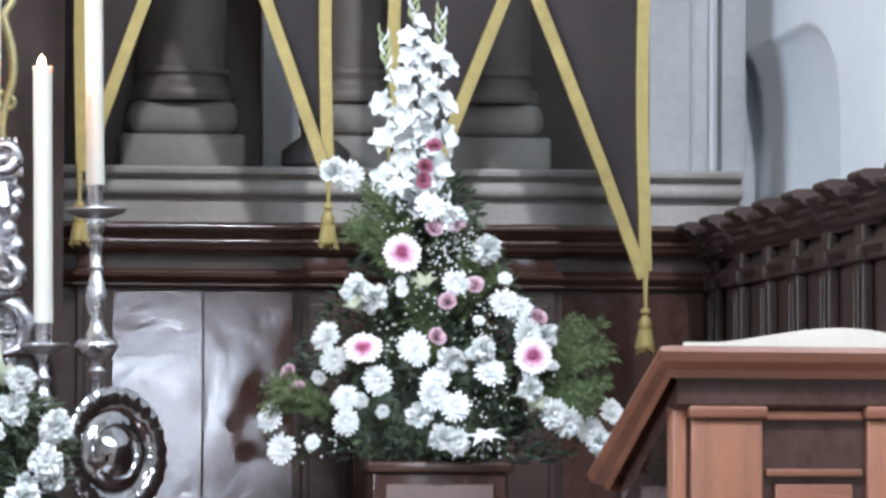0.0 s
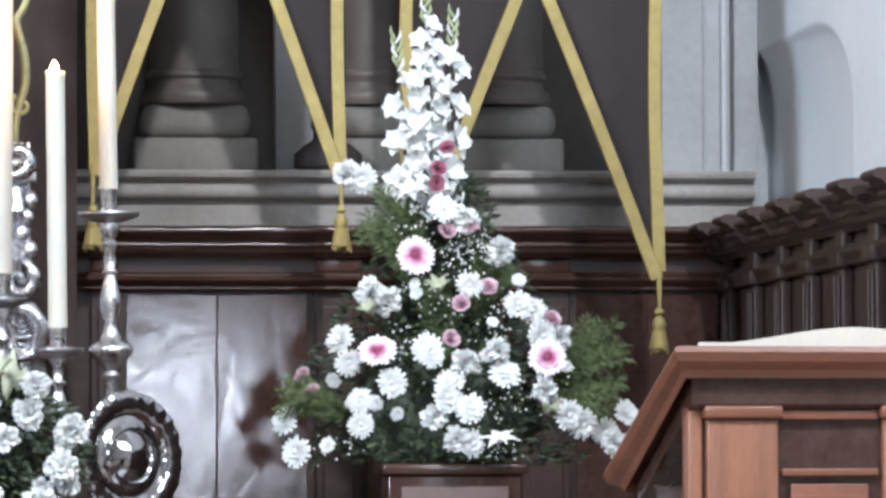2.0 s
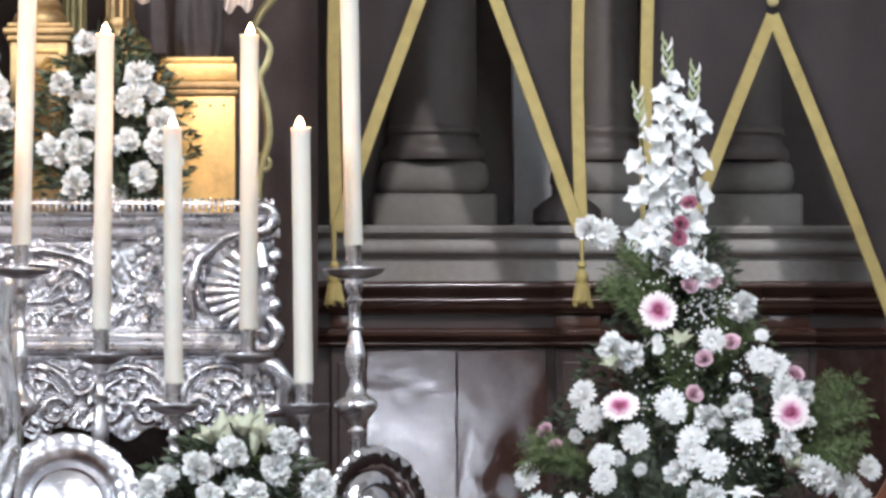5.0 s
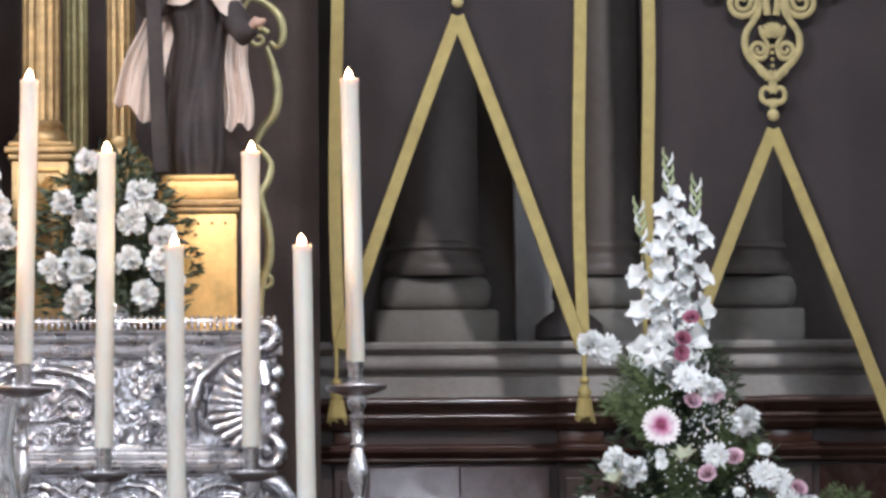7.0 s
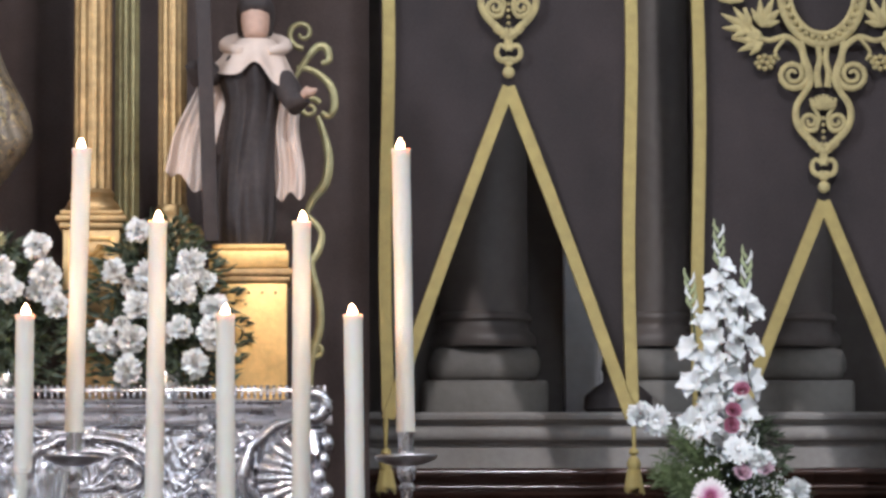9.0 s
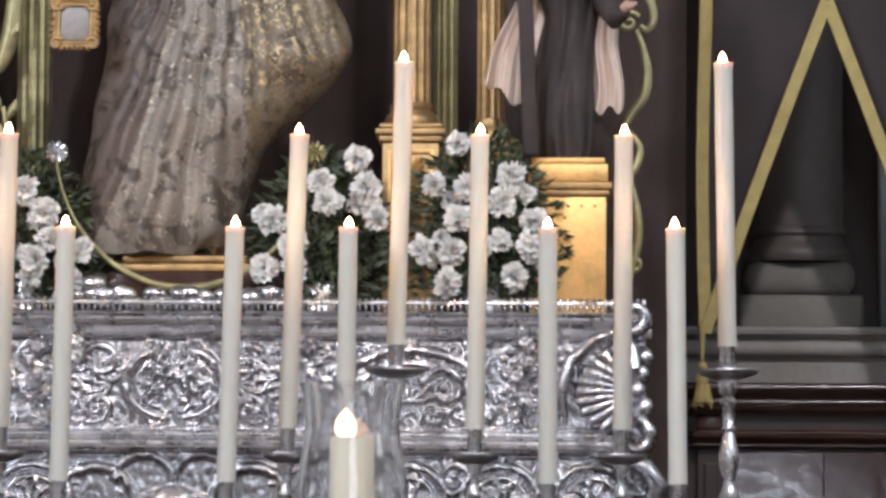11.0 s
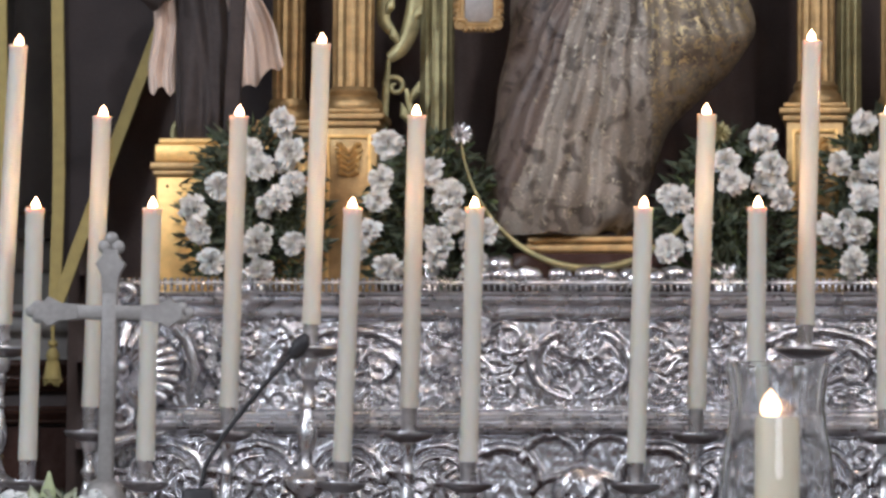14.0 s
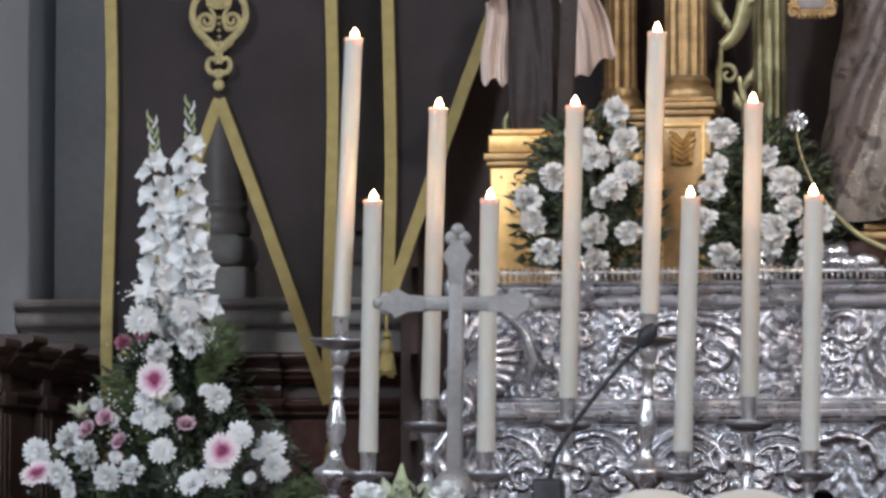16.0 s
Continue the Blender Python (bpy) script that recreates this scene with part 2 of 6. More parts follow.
def box(bm, x0, x1, y0, y1, z0, z1, bevel=0.0):
    g = bmesh.ops.create_cube(bm, size=1, matrix=Matrix.Translation(((x0 + x1) / 2, (y0 + y1) / 2, (z0 + z1) / 2)) @ Matrix.Diagonal((x1 - x0, y1 - y0, z1 - z0, 1)))
    if bevel:
        bmesh.ops.bevel(bm, geom=list({e for v in g["verts"] for e in v.link_edges}), offset=bevel, segments=2, affect="EDGES", profile=0.5)


def boxes(*rows, bevel=0.0):
    bm = bmesh.new()
    for r in rows:
        box(bm, *r, bevel=bevel)
    return bm


def lathe(bm, profile, seg=24, m=Matrix(), a0=0.0, a1=math.tau):
    """A turned shape from (radius, z) pairs."""
    full = abs(a1 - a0 - math.tau) < 1e-6
    cols = seg if full else seg + 1
    rings = []
    for r, z in profile:
        rings.append([bm.verts.new(m @ Vector((r * math.cos(a0 + (a1 - a0) * k / seg), r * math.sin(a0 + (a1 - a0) * k / seg), z))) for k in range(cols)])
    for a, b in zip(rings, rings[1:]):
        for k in range(seg):
            j = (k + 1) % cols
            bm.faces.new((a[k], a[j], b[j], b[k]))
    if full:
        if profile[0][0] > 1e-4:
            bm.faces.new(rings[0][::-1])
        if profile[-1][0] > 1e-4:
            bm.faces.new(rings[-1])


def lathed(profile, seg=24, m=Matrix()):
    bm = bmesh.new()
    lathe(bm, profile, seg, m)
    return bm


def sweep(bm, pts, radius, seg=8, flat=1.0):
    """A tube along points; radius is one number or one for each point."""
    pts = [Vector(p) for p in pts]
    rad = radius if isinstance(radius, (list, tuple)) else [radius] * len(pts)
    rings = []
    up = Vector((0, -1, 0.01)).normalized()
    for i, p in enumerate(pts):
        d = (pts[min(i + 1, len(pts) - 1)] - pts[max(i - 1, 0)]).normalized()
        s = d.cross(up)
        if s.length < 1e-3:
            s = d.cross(Vector((1, 0, 0)))
        s.normalize()
        u = s.cross(d)
        rings.append([bm.verts.new(p + (s * math.cos(math.tau * k / seg) + u * math.sin(math.tau * k / seg) * flat) * rad[i]) for k in range(seg)])
    for a, b in zip(rings, rings[1:]):
        for k in range(seg):
            bm.faces.new((a[k], a[(k + 1) % seg], b[(k + 1) % seg], b[k]))
    bm.faces.new(rings[0][::-1])
    bm.faces.new(rings[-1])


def moulding(bm, x0, x1, profile, y):
    """A straight moulding along x; profile: (forward, z) pairs from top to bottom, forward of the plane y."""
    a = [bm.verts.new((x0, y - f, z)) for f, z in profile]
    b = [bm.verts.new((x1, y - f, z)) for f, z in profile]
    for i in range(len(profile) - 1):
        bm.faces.new((a[i], a[i + 1], b[i + 1], b[i]))
    a2 = [bm.verts.new((x0, y, profile[-1][1])), bm.verts.new((x0, y, profile[0][1]))]
    b2 = [bm.verts.new((x1, y, profile[-1][1])), bm.verts.new((x1, y, profile[0][1]))]
    bm.faces.new((a[-1], a2[0], b2[0], b[-1]))
    bm.faces.new((a2[1], a[0], b[0], b2[1]))
    bm.faces.new(a[::-1] + [a2[1], a2[0]][::1])
    bm.faces.new(b + [b2[0], b2[1]])


def prism(bm, outline, y0, y1):
    """An outline of (x, z) drawn out from y0 to y1."""
    a = [bm.verts.new((x, y0, z)) for x, z in outline]
    b = [bm.verts.new((x, y1, z)) for x, z in outline]
    n = len(a)
    bm.faces.new(a)
    bm.faces.new(b[::-1])
    for i in range(n):
        bm.faces.new((a[i], b[i], b[(i + 1) % n], a[(i + 1) % n]))


def smoothed(rows, n=5):
    out = []
    for i in range(len(rows) - 1):
        for k in range(n):
            u = k / n
            p0, p1, p2, p3 = (rows[max(0, min(len(rows) - 1, i + j))] for j in (-1, 0, 1, 2))
            out.append(tuple(0.5 * (2 * b + (c - a) * u + (2 * a - 5 * b + 4 * c - d) * u * u + (3 * b - a - 3 * c + d) * u**3) for a, b, c, d in zip(p0, p1, p2, p3)))
    return out + [rows[-1]]


def structure(name, bm, mat, label="", smooth=False):
    return tagged(part(name, bm, mat, None, label, smooth), kind="structure")


XC = -1.0  # the middle of the altar

# ---- the shell of the church ----
structure("floor", boxes((-8, 7, -9.4, 14, -0.2, 0.0)), DARK_FLOOR, "worn stone church floor")
# Unseen ceiling and south, west, east walls: added to hold and bounce light.
structure("ceiling", boxes((-8, 7, -9.4, 14, 8.0, 8.2)), NAVE, "unseen plain ceiling added to close the room")
structure("wall_north", boxes((-8, 7, 13.4, 13.7, 0, 8)), GREY_PLASTER, "grey plastered wall behind the altar")
structure("wall_south", boxes((-8, 7, -9.4, -9.1, 0, 8)), NAVE, "unseen plain wall added to close the nave")
structure("wall_west", boxes((-8.3, -8, -9.4, 14, 0, 8)), NAVE, "unseen plain wall added to close the nave")
structure("wall_east", boxes((7, 7.3, -9.4, 14, 0, 8)), NAVE, "unseen plain wall added to close the nave")

# ---- chancel side wall with its arched recess ----


def side_wall():
    """The wall beside the chancel; its shallow niche is coved, with a quarter-round shoulder and a flat crown."""
    bm = bmesh.new()
    y0, y1, zt = 10.55, 13.4, 6.0
    ya, yr, zs, zr, deep = 11.75, 0.62, 1.86, 0.26, 0.05
    ys = [y0, 11.2, *[11.6 + 0.0115 * k for k in range(120)], 13.0, y1]
    zz = [0, 1.0, *[1.2 + 0.0105 * k for k in range(96)], 2.3, zt]
    grid = []
    for y in ys:
        row = []
        for z in zz:
            rho = math.hypot(max(0.0, (ya + yr - y) / yr), max(0.0, (z - zs) / zr))
            row.append(bm.verts.new((2.36 + (deep * math.sqrt(1 - rho * rho) if rho < 1 else 0.0), y, z)))
        grid.append(row)
    for a, b in zip(grid, grid[1:]):
        for k in range(len(zz) - 1):
            bm.faces.new((a[k], a[k + 1], b[k + 1], b[k]))
    box(bm, 2.521, 2.85, y0 - 0.02, y1, 0, zt)
    box(bm, 2.36, 2.52, y0 - 0.02, y0 - 0.001, 0, zt)
    return bm


structure("wall_chancel", side_wall(), PLASTER, "white plastered side wall with an arched recess", True)
structure("wall_chancel_far", boxes((-4.2, -3.74, 11.9, 13.4, 0, 6.0)), PLASTER, "white plastered side wall in shade")

# ---- stone dado and columns above the panelling ----


def dado(x0, x1):
    bm = bmesh.new()
    moulding(bm, x0, x1, [(0.02, 1.753), (0.118, 1.751), (0.126, 1.742), (0.122, 1.73), (0.085, 1.724), (0.08, 1.716), (0.096, 1.71), (0.106, 1.696), (0.104, 1.68), (0.092, 1.67), (0.06, 1.666), (0.056, 1.656), (0.068, 1.652), (0.064, 1.585)], 13.0)
    box(bm, x0, x1, 13.0, 13.396, 1.585, 1.75)
    return bm


structure("stone_dado", dado(-3.736, 2.29), STONE, "grey stone ledge with worn mouldings", True)


def column(x, w, shaft):
    """A stone column on a square plinth that stands on the ledge."""
    base = thing("stone_column", "brown marble column on a grey stone base darkened as shade", "column", "columns behind the altar", at=(x, 13.15, 1.752))
    bm = boxes((-w / 2, w / 2, -0.13, 0.14, 0, 0.1), bevel=0.012)
    part("upper_plinth", boxes((-w * 0.44, w * 0.44, -0.115, 0.14, 0.101, 0.2), bevel=0.035), SHADED_STONE, base)
    part("plinth", bm, SHADED_STONE, base, "grey stone plinth darkened as shade")
    r = w * 0.36
    part("base", lathed([(r * 1.15, 0.2), (r * 1.2, 0.215), (r * 1.17, 0.235), (r * 1.02, 0.25), (r * 1.0, 0.27), (r * 1.08, 0.28), (r * 1.06, 0.295), (r, 0.3)], 28), MARBLE, base)
    part("shaft", lathed([(r, 0.3), (r * 0.96, 1.2), (r * 0.9, 2.6)], 28), shaft, base, "brown marble shaft")
    part("capital", lathed([(r * 0.9, 2.6), (r * 1.05, 2.64), (r * 1.3, 2.8), (r * 1.4, 2.95)], 20), STONE, base)
    return base


for cx, cw in ((0.68, 0.36), (1.175, 0.3), (1.58, 0.34), (-2.68, 0.36), (-3.17, 0.2)):
    column(cx, cw, MARBLE)


def pilaster(x0, x1, m):
    p = thing("stone_pilaster", "grey plastered pilaster with a raised edge", "pilaster", "pilasters", at=(0, 0, 0))
    part("shaft", boxes((x0, x1, 13.2, 13.396, 1.756, 6.0), bevel=0.004), m, p)
    part("edge_strip", boxes((x1 - 0.012, x1, 13.186, 13.198, 1.756, 6.0), bevel=0.004), m, p)
    return p


# brown sheet over the pale wall: the hangings' shade put into its colour
structure("retable_back", boxes((-3.3, 1.95, 13.3, 13.396, 1.754, 6.0)), MARBLE, "dark brown sheet as shade on the wall behind the columns")
# lighter strip of the wall beside the column, built as a pilaster
pilaster(0.92, 1.03, GREY_PLASTER)
pilaster(1.96, 2.195, GREY_PLASTER)
corner = thing("corner_moulding", "grey plastered corner with a slim white bead in a recess", "moulding", kind="structure")
part("recess", boxes((2.196, 2.358, 13.33, 13.396, 1.756, 6.0)), GREY_PLASTER, corner, smooth=False)
part("bead", lathed([(0.008, 1.757), (0.0085, 3.0), (0.008, 6.0)], 12, Matrix.Translation((2.262, 13.3, 0))), PLASTER, corner, "slim white bead")
part("corner_band", boxes((2.284, 2.357, 13.24, 13.329, 1.6, 6.0), bevel=0.004), GREY_PLASTER, corner)
pilaster(-3.70, -3.32, GREY_PLASTER)

# a dark turned urn on the ledge
urn = thing("urn", "small dark bronze urn on the stone ledge", "urn", at=(1.06, 12.99, 1.752))
part("body", lathed([(0.085, 0), (0.1, 0.012), (0.098, 0.05), (0.07, 0.075), (0.045, 0.09), (0.04, 0.11), (0.05, 0.13), (0.046, 0.16), (0.03, 0.185), (0.014, 0.2), (0.017, 0.22), (0.001, 0.235)], 20), HABIT, urn)

# ---- wooden panelling ----
CORNICE = [(0.02, 1.588), (0.098, 1.587), (0.106, 1.584), (0.111, 1.578), (0.111, 1.571), (0.106, 1.565), (0.092, 1.562), (0.088, 1.556), (0.078, 1.548), (0.066, 1.543), (0.07, 1.539), (0.072, 1.534), (0.069, 1.528), (0.058, 1.525), (0.055, 1.516), (0.044, 1.508), (0.03, 1.504), (0.026, 1.498)]
STRING = [(0.01, 1.458), (0.024, 1.457), (0.028, 1.452), (0.026, 1.447), (0.05, 1.445), (0.057, 1.442), (0.06, 1.437), (0.057, 1.431), (0.048, 1.428), (0.042, 1.42), (0.032, 1.416), (0.034, 1.411), (0.03, 1.406), (0.02, 1.403)]


def panelling(x0, x1, y, posts):
    """Wainscot along x with pilasters, a frieze and panels between rails."""
    wall = thing("wainscot", "dark stained carved wood panelling along the chancel wall", "panelling", kind="structure")
    bm = boxes((x0, x1, y, y + 0.2, 0, 1.586))
    part("backing", bm, DULL_WOOD, wall, smooth=False)
    bm = bmesh.new()
    moulding(bm, x0, x1, CORNICE, y - 0.002)
    part("cornice", bm, DARK_WOOD_H, wall, "polished dark wood cornice")
    bm = bmesh.new()
    moulding(bm, x0, x1, STRING, y - 0.002)
    part("string_moulding", bm, DARK_WOOD_H, wall)
    for a, b in posts:
        bm = boxes((a, b, y - 0.035, y - 0.002, 0, 1.404), (a + 0.02, b - 0.02, y - 0.045, y - 0.036, 0.25, 1.36), bevel=0.004)
        part("pilaster", bm, DULL_WOOD, wall, smooth=False)
        bm = bmesh.new()
        moulding(bm, a - 0.012, b + 0.012, [(f + 0.035, z) for f, z in STRING], y - 0.002)
        moulding(bm, a - 0.008, b + 0.008, [(f + 0.03, z) for f, z in CORNICE], y - 0.002)
        box(bm, a, b, y - 0.04, y - 0.002, 1.459, 1.497, bevel=0.003)
        part("pilaster_cap", bm, DARK_WOOD_H, wall)
    edges = [x0, *[v for ab in posts for v in ab], x1]
    for a, b in zip(edges[::2], edges[1::2]):
        if b - a > 0.2:
            n = max(1, round((b - a - 0.04) / 0.27))
            w = (b - a - 0.04) / n
            for k in range(n):
                bm = boxes((a + 0.02 + k * w + 0.0015, a + 0.02 + (k + 1) * w - 0.0015, y - 0.014, y - 0.003, 0.12, 1.395), bevel=0.002)
                part("board", bm, DARK_WOOD, wall, smooth=False)
    return wall


panelling(0.30, 2.20, 12.9, [(0.375, 0.455), (1.015, 1.145), (1.61, 1.745)])
panelling(-3.5, 0.28, 12.9, [(-3.05, -2.93), (-2.4, -2.3)])


def side_panelling(turn, back, count):
    """The panelling that runs from the corner towards the nave; its top breaks forward over every post."""
    wall = thing("choir_panelling", "dark stained wood choir panelling with uneven stepped cornice", "panelling", kind="structure")
    part("backing", boxes((*back, 12.9 - 0.44 * count, 12.9, 0, 1.53)), DULL_WOOD, wall, smooth=False)
    rng = random.Random(4)
    span = 0.44
    for k in range(count):
        a = k * span
        bm = bmesh.new()
        moulding(bm, a, a + span - 0.002, [(f * 0.8, z - 0.012 + rng.uniform(-0.004, 0.004)) for f, z in CORNICE], -0.002)
        bm.transform(turn)
        part("cornice", bm, DULL_WOOD, wall)
        bm = bmesh.new()
        moulding(bm, a + 0.12, a + 0.28, [(f + 0.012, z + 0.004) for f, z in CORNICE], -0.002)
        box(bm, a + 0.15, a + 0.25, -0.03, -0.002, 0.05, 1.49, bevel=0.004)
        box(bm, a + 0.165, a + 0.185, -0.038, -0.031, 0.1, 1.38, bevel=0.003)
        box(bm, a + 0.215, a + 0.235, -0.038, -0.031, 0.1, 1.38, bevel=0.003)
        box(bm, a + 0.135, a + 0.265, -0.045, -0.002, 1.40, 1.44, bevel=0.004)
        bm.transform(turn)
        part("post", bm, DULL_WOOD, wall)
        bm = bmesh.new()
        moulding(bm, a, a + span - 0.002, [(f * 0.6, z) for f, z in STRING], -0.002)
        bm.transform(turn)
        part("string_moulding", bm, DULL_WOOD, wall)
    return wall


QUARTER = Matrix.Rotation(radians(-90), 4, "Z")
side_panelling(Matrix.Translation((2.2, 12.89, 0)) @ QUARTER, (2.2, 2.34), 8)
side_panelling(Matrix.Translation((-3.5, 12.89, 0)) @ Matrix.Diagonal((-1, 1, 1, 1)) @ QUARTER, (-3.73, -3.5), 3)

# ---- velvet hangings with gold braid ----


def strip(bm, pts, width, y, thick=0.006, wave=0.0):
    """A flat braid along points in x and z."""
    rows = []
    pts = [Vector(p) for p in pts]
    for i, p in enumerate(pts):
        d = (pts[min(i + 1, len(pts) - 1)] - pts[max(i - 1, 0)]).normalized()
        s = Vector((-d.y, d.x)) * width / 2
        yy = y - wave * math.sin(i * 1.7)
        rows.append([bm.verts.new((p.x + s.x * a, yy - b, p.y + s.y * a)) for a, b in ((-1, 0), (-0.9, thick), (0.9, thick), (1, 0))])
    for a, b in zip(rows, rows[1:]):
        for k in range(3):
            bm.faces.new((a[k], a[k + 1], b[k + 1], b[k]))


def line(a, b, n=24):
    return [(a[0] + (b[0] - a[0]) * k / n, a[1] + (b[1] - a[1]) * k / n) for k in range(n + 1)]


def tassel(parent, x, y, z):
    bm = bmesh.new()
    lathe(bm, [(0.004, 0.06), (0.012, 0.055), (0.014, 0.045), (0.006, 0.038), (0.014, 0.03), (0.02, 0.015), (0.014, 0.0), (0.018, -0.005), (0.026, -0.05), (0.024, -0.052)], 14)
    rng = random.Random(int(x * 100))
    for k in range(22):
        a = math.tau * k / 22
        r = 0.024 + rng.uniform(-0.003, 0.004)
        sweep(bm, [(0.015 * math.cos(a), 0.015 * math.sin(a), 0), (r * math.cos(a), r * math.sin(a), -0.05 - rng.uniform(0, 0.02))], [0.003, 0.0025], 4)
    bm.transform(Matrix.Translation((x, y, z)))
    return part("tassel", bm, BRAID, parent, "gold thread tassel")


def hanging(x0, x1, apex, tip, y, top, label):
    """A dark hanging whose lower edge is cut up to a point between two tips, edged with gold braid."""
    h = thing("velvet_hanging", label, "hanging", "hangings behind the altar")
    xm = (x0 + x1) / 2
    bm = bmesh.new()
    nx, nz = 36, 40
    sheets = []
    for back in (0.0, 0.005):
        grid = []
        for j in range(nz + 1):
            row = []
            for i in range(nx + 1):
                u = i / nx
                x = x0 + (x1 - x0) * u
                low = apex - (apex - tip) * abs(u - 0.5) * 2
                z = low + (top - low) * j / nz
                row.append(bm.verts.new((x, y + back + 0.012 * math.sin(u * 23 + 0.6 * math.sin(z * 2)) * (0.3 + 0.7 * abs(u - 0.5)), z)))
            grid.append(row)
        for j in range(nz):
            for i in range(nx):
                q = (grid[j][i], grid[j][i + 1], grid[j + 1][i + 1], grid[j + 1][i])
                bm.faces.new(q[::-1] if back else q)
        sheets.append(grid)
    (fa, fb) = sheets
    for i in range(nx):
        bm.faces.new((fb[0][i], fb[0][i + 1], fa[0][i + 1], fa[0][i]))
    for j in range(nz):
        bm.faces.new((fa[j][0], fa[j + 1][0], fb[j + 1][0], fb[j][0]))
        bm.faces.new((fb[j][nx], fb[j + 1][nx], fa[j + 1][nx], fa[j][nx]))
    part("cloth", bm, CLOTH, h, "dark brown velvet cloth")
    for xa in (x0, x1):
        s = 1 if xa == x0 else -1
        bm = bmesh.new()
        strip(bm, [(x + 0.006 * math.sin(z * 5 + x0), z) for x, z in line((xa + s * 0.016, tip + 0.02), (xa + s * 0.016, top))], 0.036, y - 0.016, wave=0.002)
        part("edge_braid", bm, BRAID, h, "woven gold braid")
        bm = bmesh.new()
        strip(bm, [(x, z + 0.012 * math.sin(math.pi * k / 24)) for k, (x, z) in enumerate(line((xa + s * 0.018, tip), (xm, apex + 0.01)))], 0.036, y - 0.024, wave=0.002)
        part("edge_braid", bm, BRAID, h, "woven gold braid")
        bm = bmesh.new()
        sweep(bm, [(xa + s * 0.012, y - 0.02, tip + 0.02), (xa + s * 0.011, y - 0.022, tip - 0.1)], [0.009, 0.004], 6)
        part("tassel_cord", bm, BRAID, h)
        tassel(h, xa + s * 0.012, y - 0.02, tip - 0.14)
    return h


def spiral(cx, cz, r, turns, a0, sign=1, n=26):
    return [(cx + r * (1 - 0.85 * k / n) * math.cos(a0 + sign * turns * math.tau * k / n), cz + r * (1 - 0.85 * k / n) * math.sin(a0 + sign * turns * math.tau * k / n)) for k in range(n + 1)]


def embroidery(parent, x, z, y, wreath):
    """The raised gold ornament over a hanging's point: beads, a palmette between scrolls and, higher, leaves and an oval wreath."""
    def add(name, bm):
        bm.transform(Matrix.Translation((x, y, z)))
        return part(name, bm, EMBROIDERY, parent, "raised gold embroidery")
    def stroke(bm, pts, r0, r1, s=1, seg=6):
        """A stitched cord through points, drawn smooth, that thins from r0 to r1."""
        pts = smoothed(pts, 6) if len(pts) < 20 else pts
        n = len(pts) - 1
        sweep(bm, [(px * s, -0.006, pz) for px, pz in pts], [r0 + (r1 - r0) * k / n for k in range(n + 1)], seg, 0.6)
    bm = bmesh.new()
    bmesh.ops.create_uvsphere(bm, u_segments=14, v_segments=8, radius=0.017, matrix=Matrix.Translation((0, -0.004, 0.024)) @ Matrix.Diagonal((1, 0.5, 1, 1)))
    bmesh.ops.create_uvsphere(bm, u_segments=14, v_segments=8, radius=0.013, matrix=Matrix.Translation((0, -0.004, 0.05)) @ Matrix.Diagonal((1, 0.5, 0.8, 1)))
    for s in (-1, 1):
        stroke(bm, [(0.0, 0.062), (0.018, 0.058), (0.031, 0.07), (0.031, 0.09), (0.02, 0.1), (0.011, 0.092)], 0.009, 0.005, s)
        stroke(bm, [(0.0, 0.085), (0.006, 0.1), (0.004, 0.118)], 0.01, 0.005, s)
    add("pendant", bm)
    bm = bmesh.new()
    for s in (-1, 1):
        # the heart of two scrolls, with a curl inside each and a leaf at the foot
        stroke(bm, [(0.004, 0.122), (0.03, 0.148), (0.06, 0.178), (0.075, 0.212), (0.072, 0.25), (0.05, 0.285), (0.035, 0.312), (0.036, 0.345), (0.05, 0.385), (0.058, 0.43)], 0.011, 0.0075, s)
        stroke(bm, spiral(0.036, 0.205, 0.027, 1.5, -2.2), 0.0075, 0.0045, s)
        stroke(bm, [(0.02, 0.182), (0.012, 0.215), (0.028, 0.245), (0.034, 0.27)], 0.006, 0.005, s)
        stroke(bm, [(0.0, 0.14), (0.018, 0.133), (0.036, 0.142), (0.04, 0.155)], 0.011, 0.004, s)
        stroke(bm, [(0.0, 0.12), (0.012, 0.128), (0.022, 0.12)], 0.008, 0.003, s)
        stroke(bm, [(0.012, 0.3), (0.016, 0.34), (0.008, 0.38), (0.016, 0.43)], 0.01, 0.007, s)
    for k in range(9):
        a = math.pi * (0.06 + 0.88 * k / 8)
        sweep(bm, [(0.006 * math.cos(a), -0.005, 0.238), (0.022 * math.cos(a), -0.012, 0.242 + 0.022 * math.sin(a)), (0.036 * math.cos(a), -0.008, 0.244 + 0.036 * math.sin(a))], [0.003, 0.006, 0.004], 6, 0.6)
    for k in range(4):
        bmesh.ops.create_uvsphere(bm, u_segments=8, v_segments=6, radius=0.006, matrix=Matrix.Translation((0, -0.004, 0.16 + 0.018 * k)))
    add("palmette", bm)
    if wreath:
        for s in (-1, 1):
            bm = bmesh.new()
            stroke(bm, spiral(0.082, 0.335, 0.046, 2.1, 2.2), 0.0095, 0.005, s)
            stroke(bm, [(0.05, 0.365), (0.062, 0.41), (0.1, 0.44), (0.15, 0.43), (0.19, 0.455), (0.215, 0.52)], 0.009, 0.006, s)
            stroke(bm, [(0.1, 0.44), (0.13, 0.4), (0.12, 0.375)], 0.006, 0.004, s)
            add("scroll", bm)
            bm = bmesh.new()
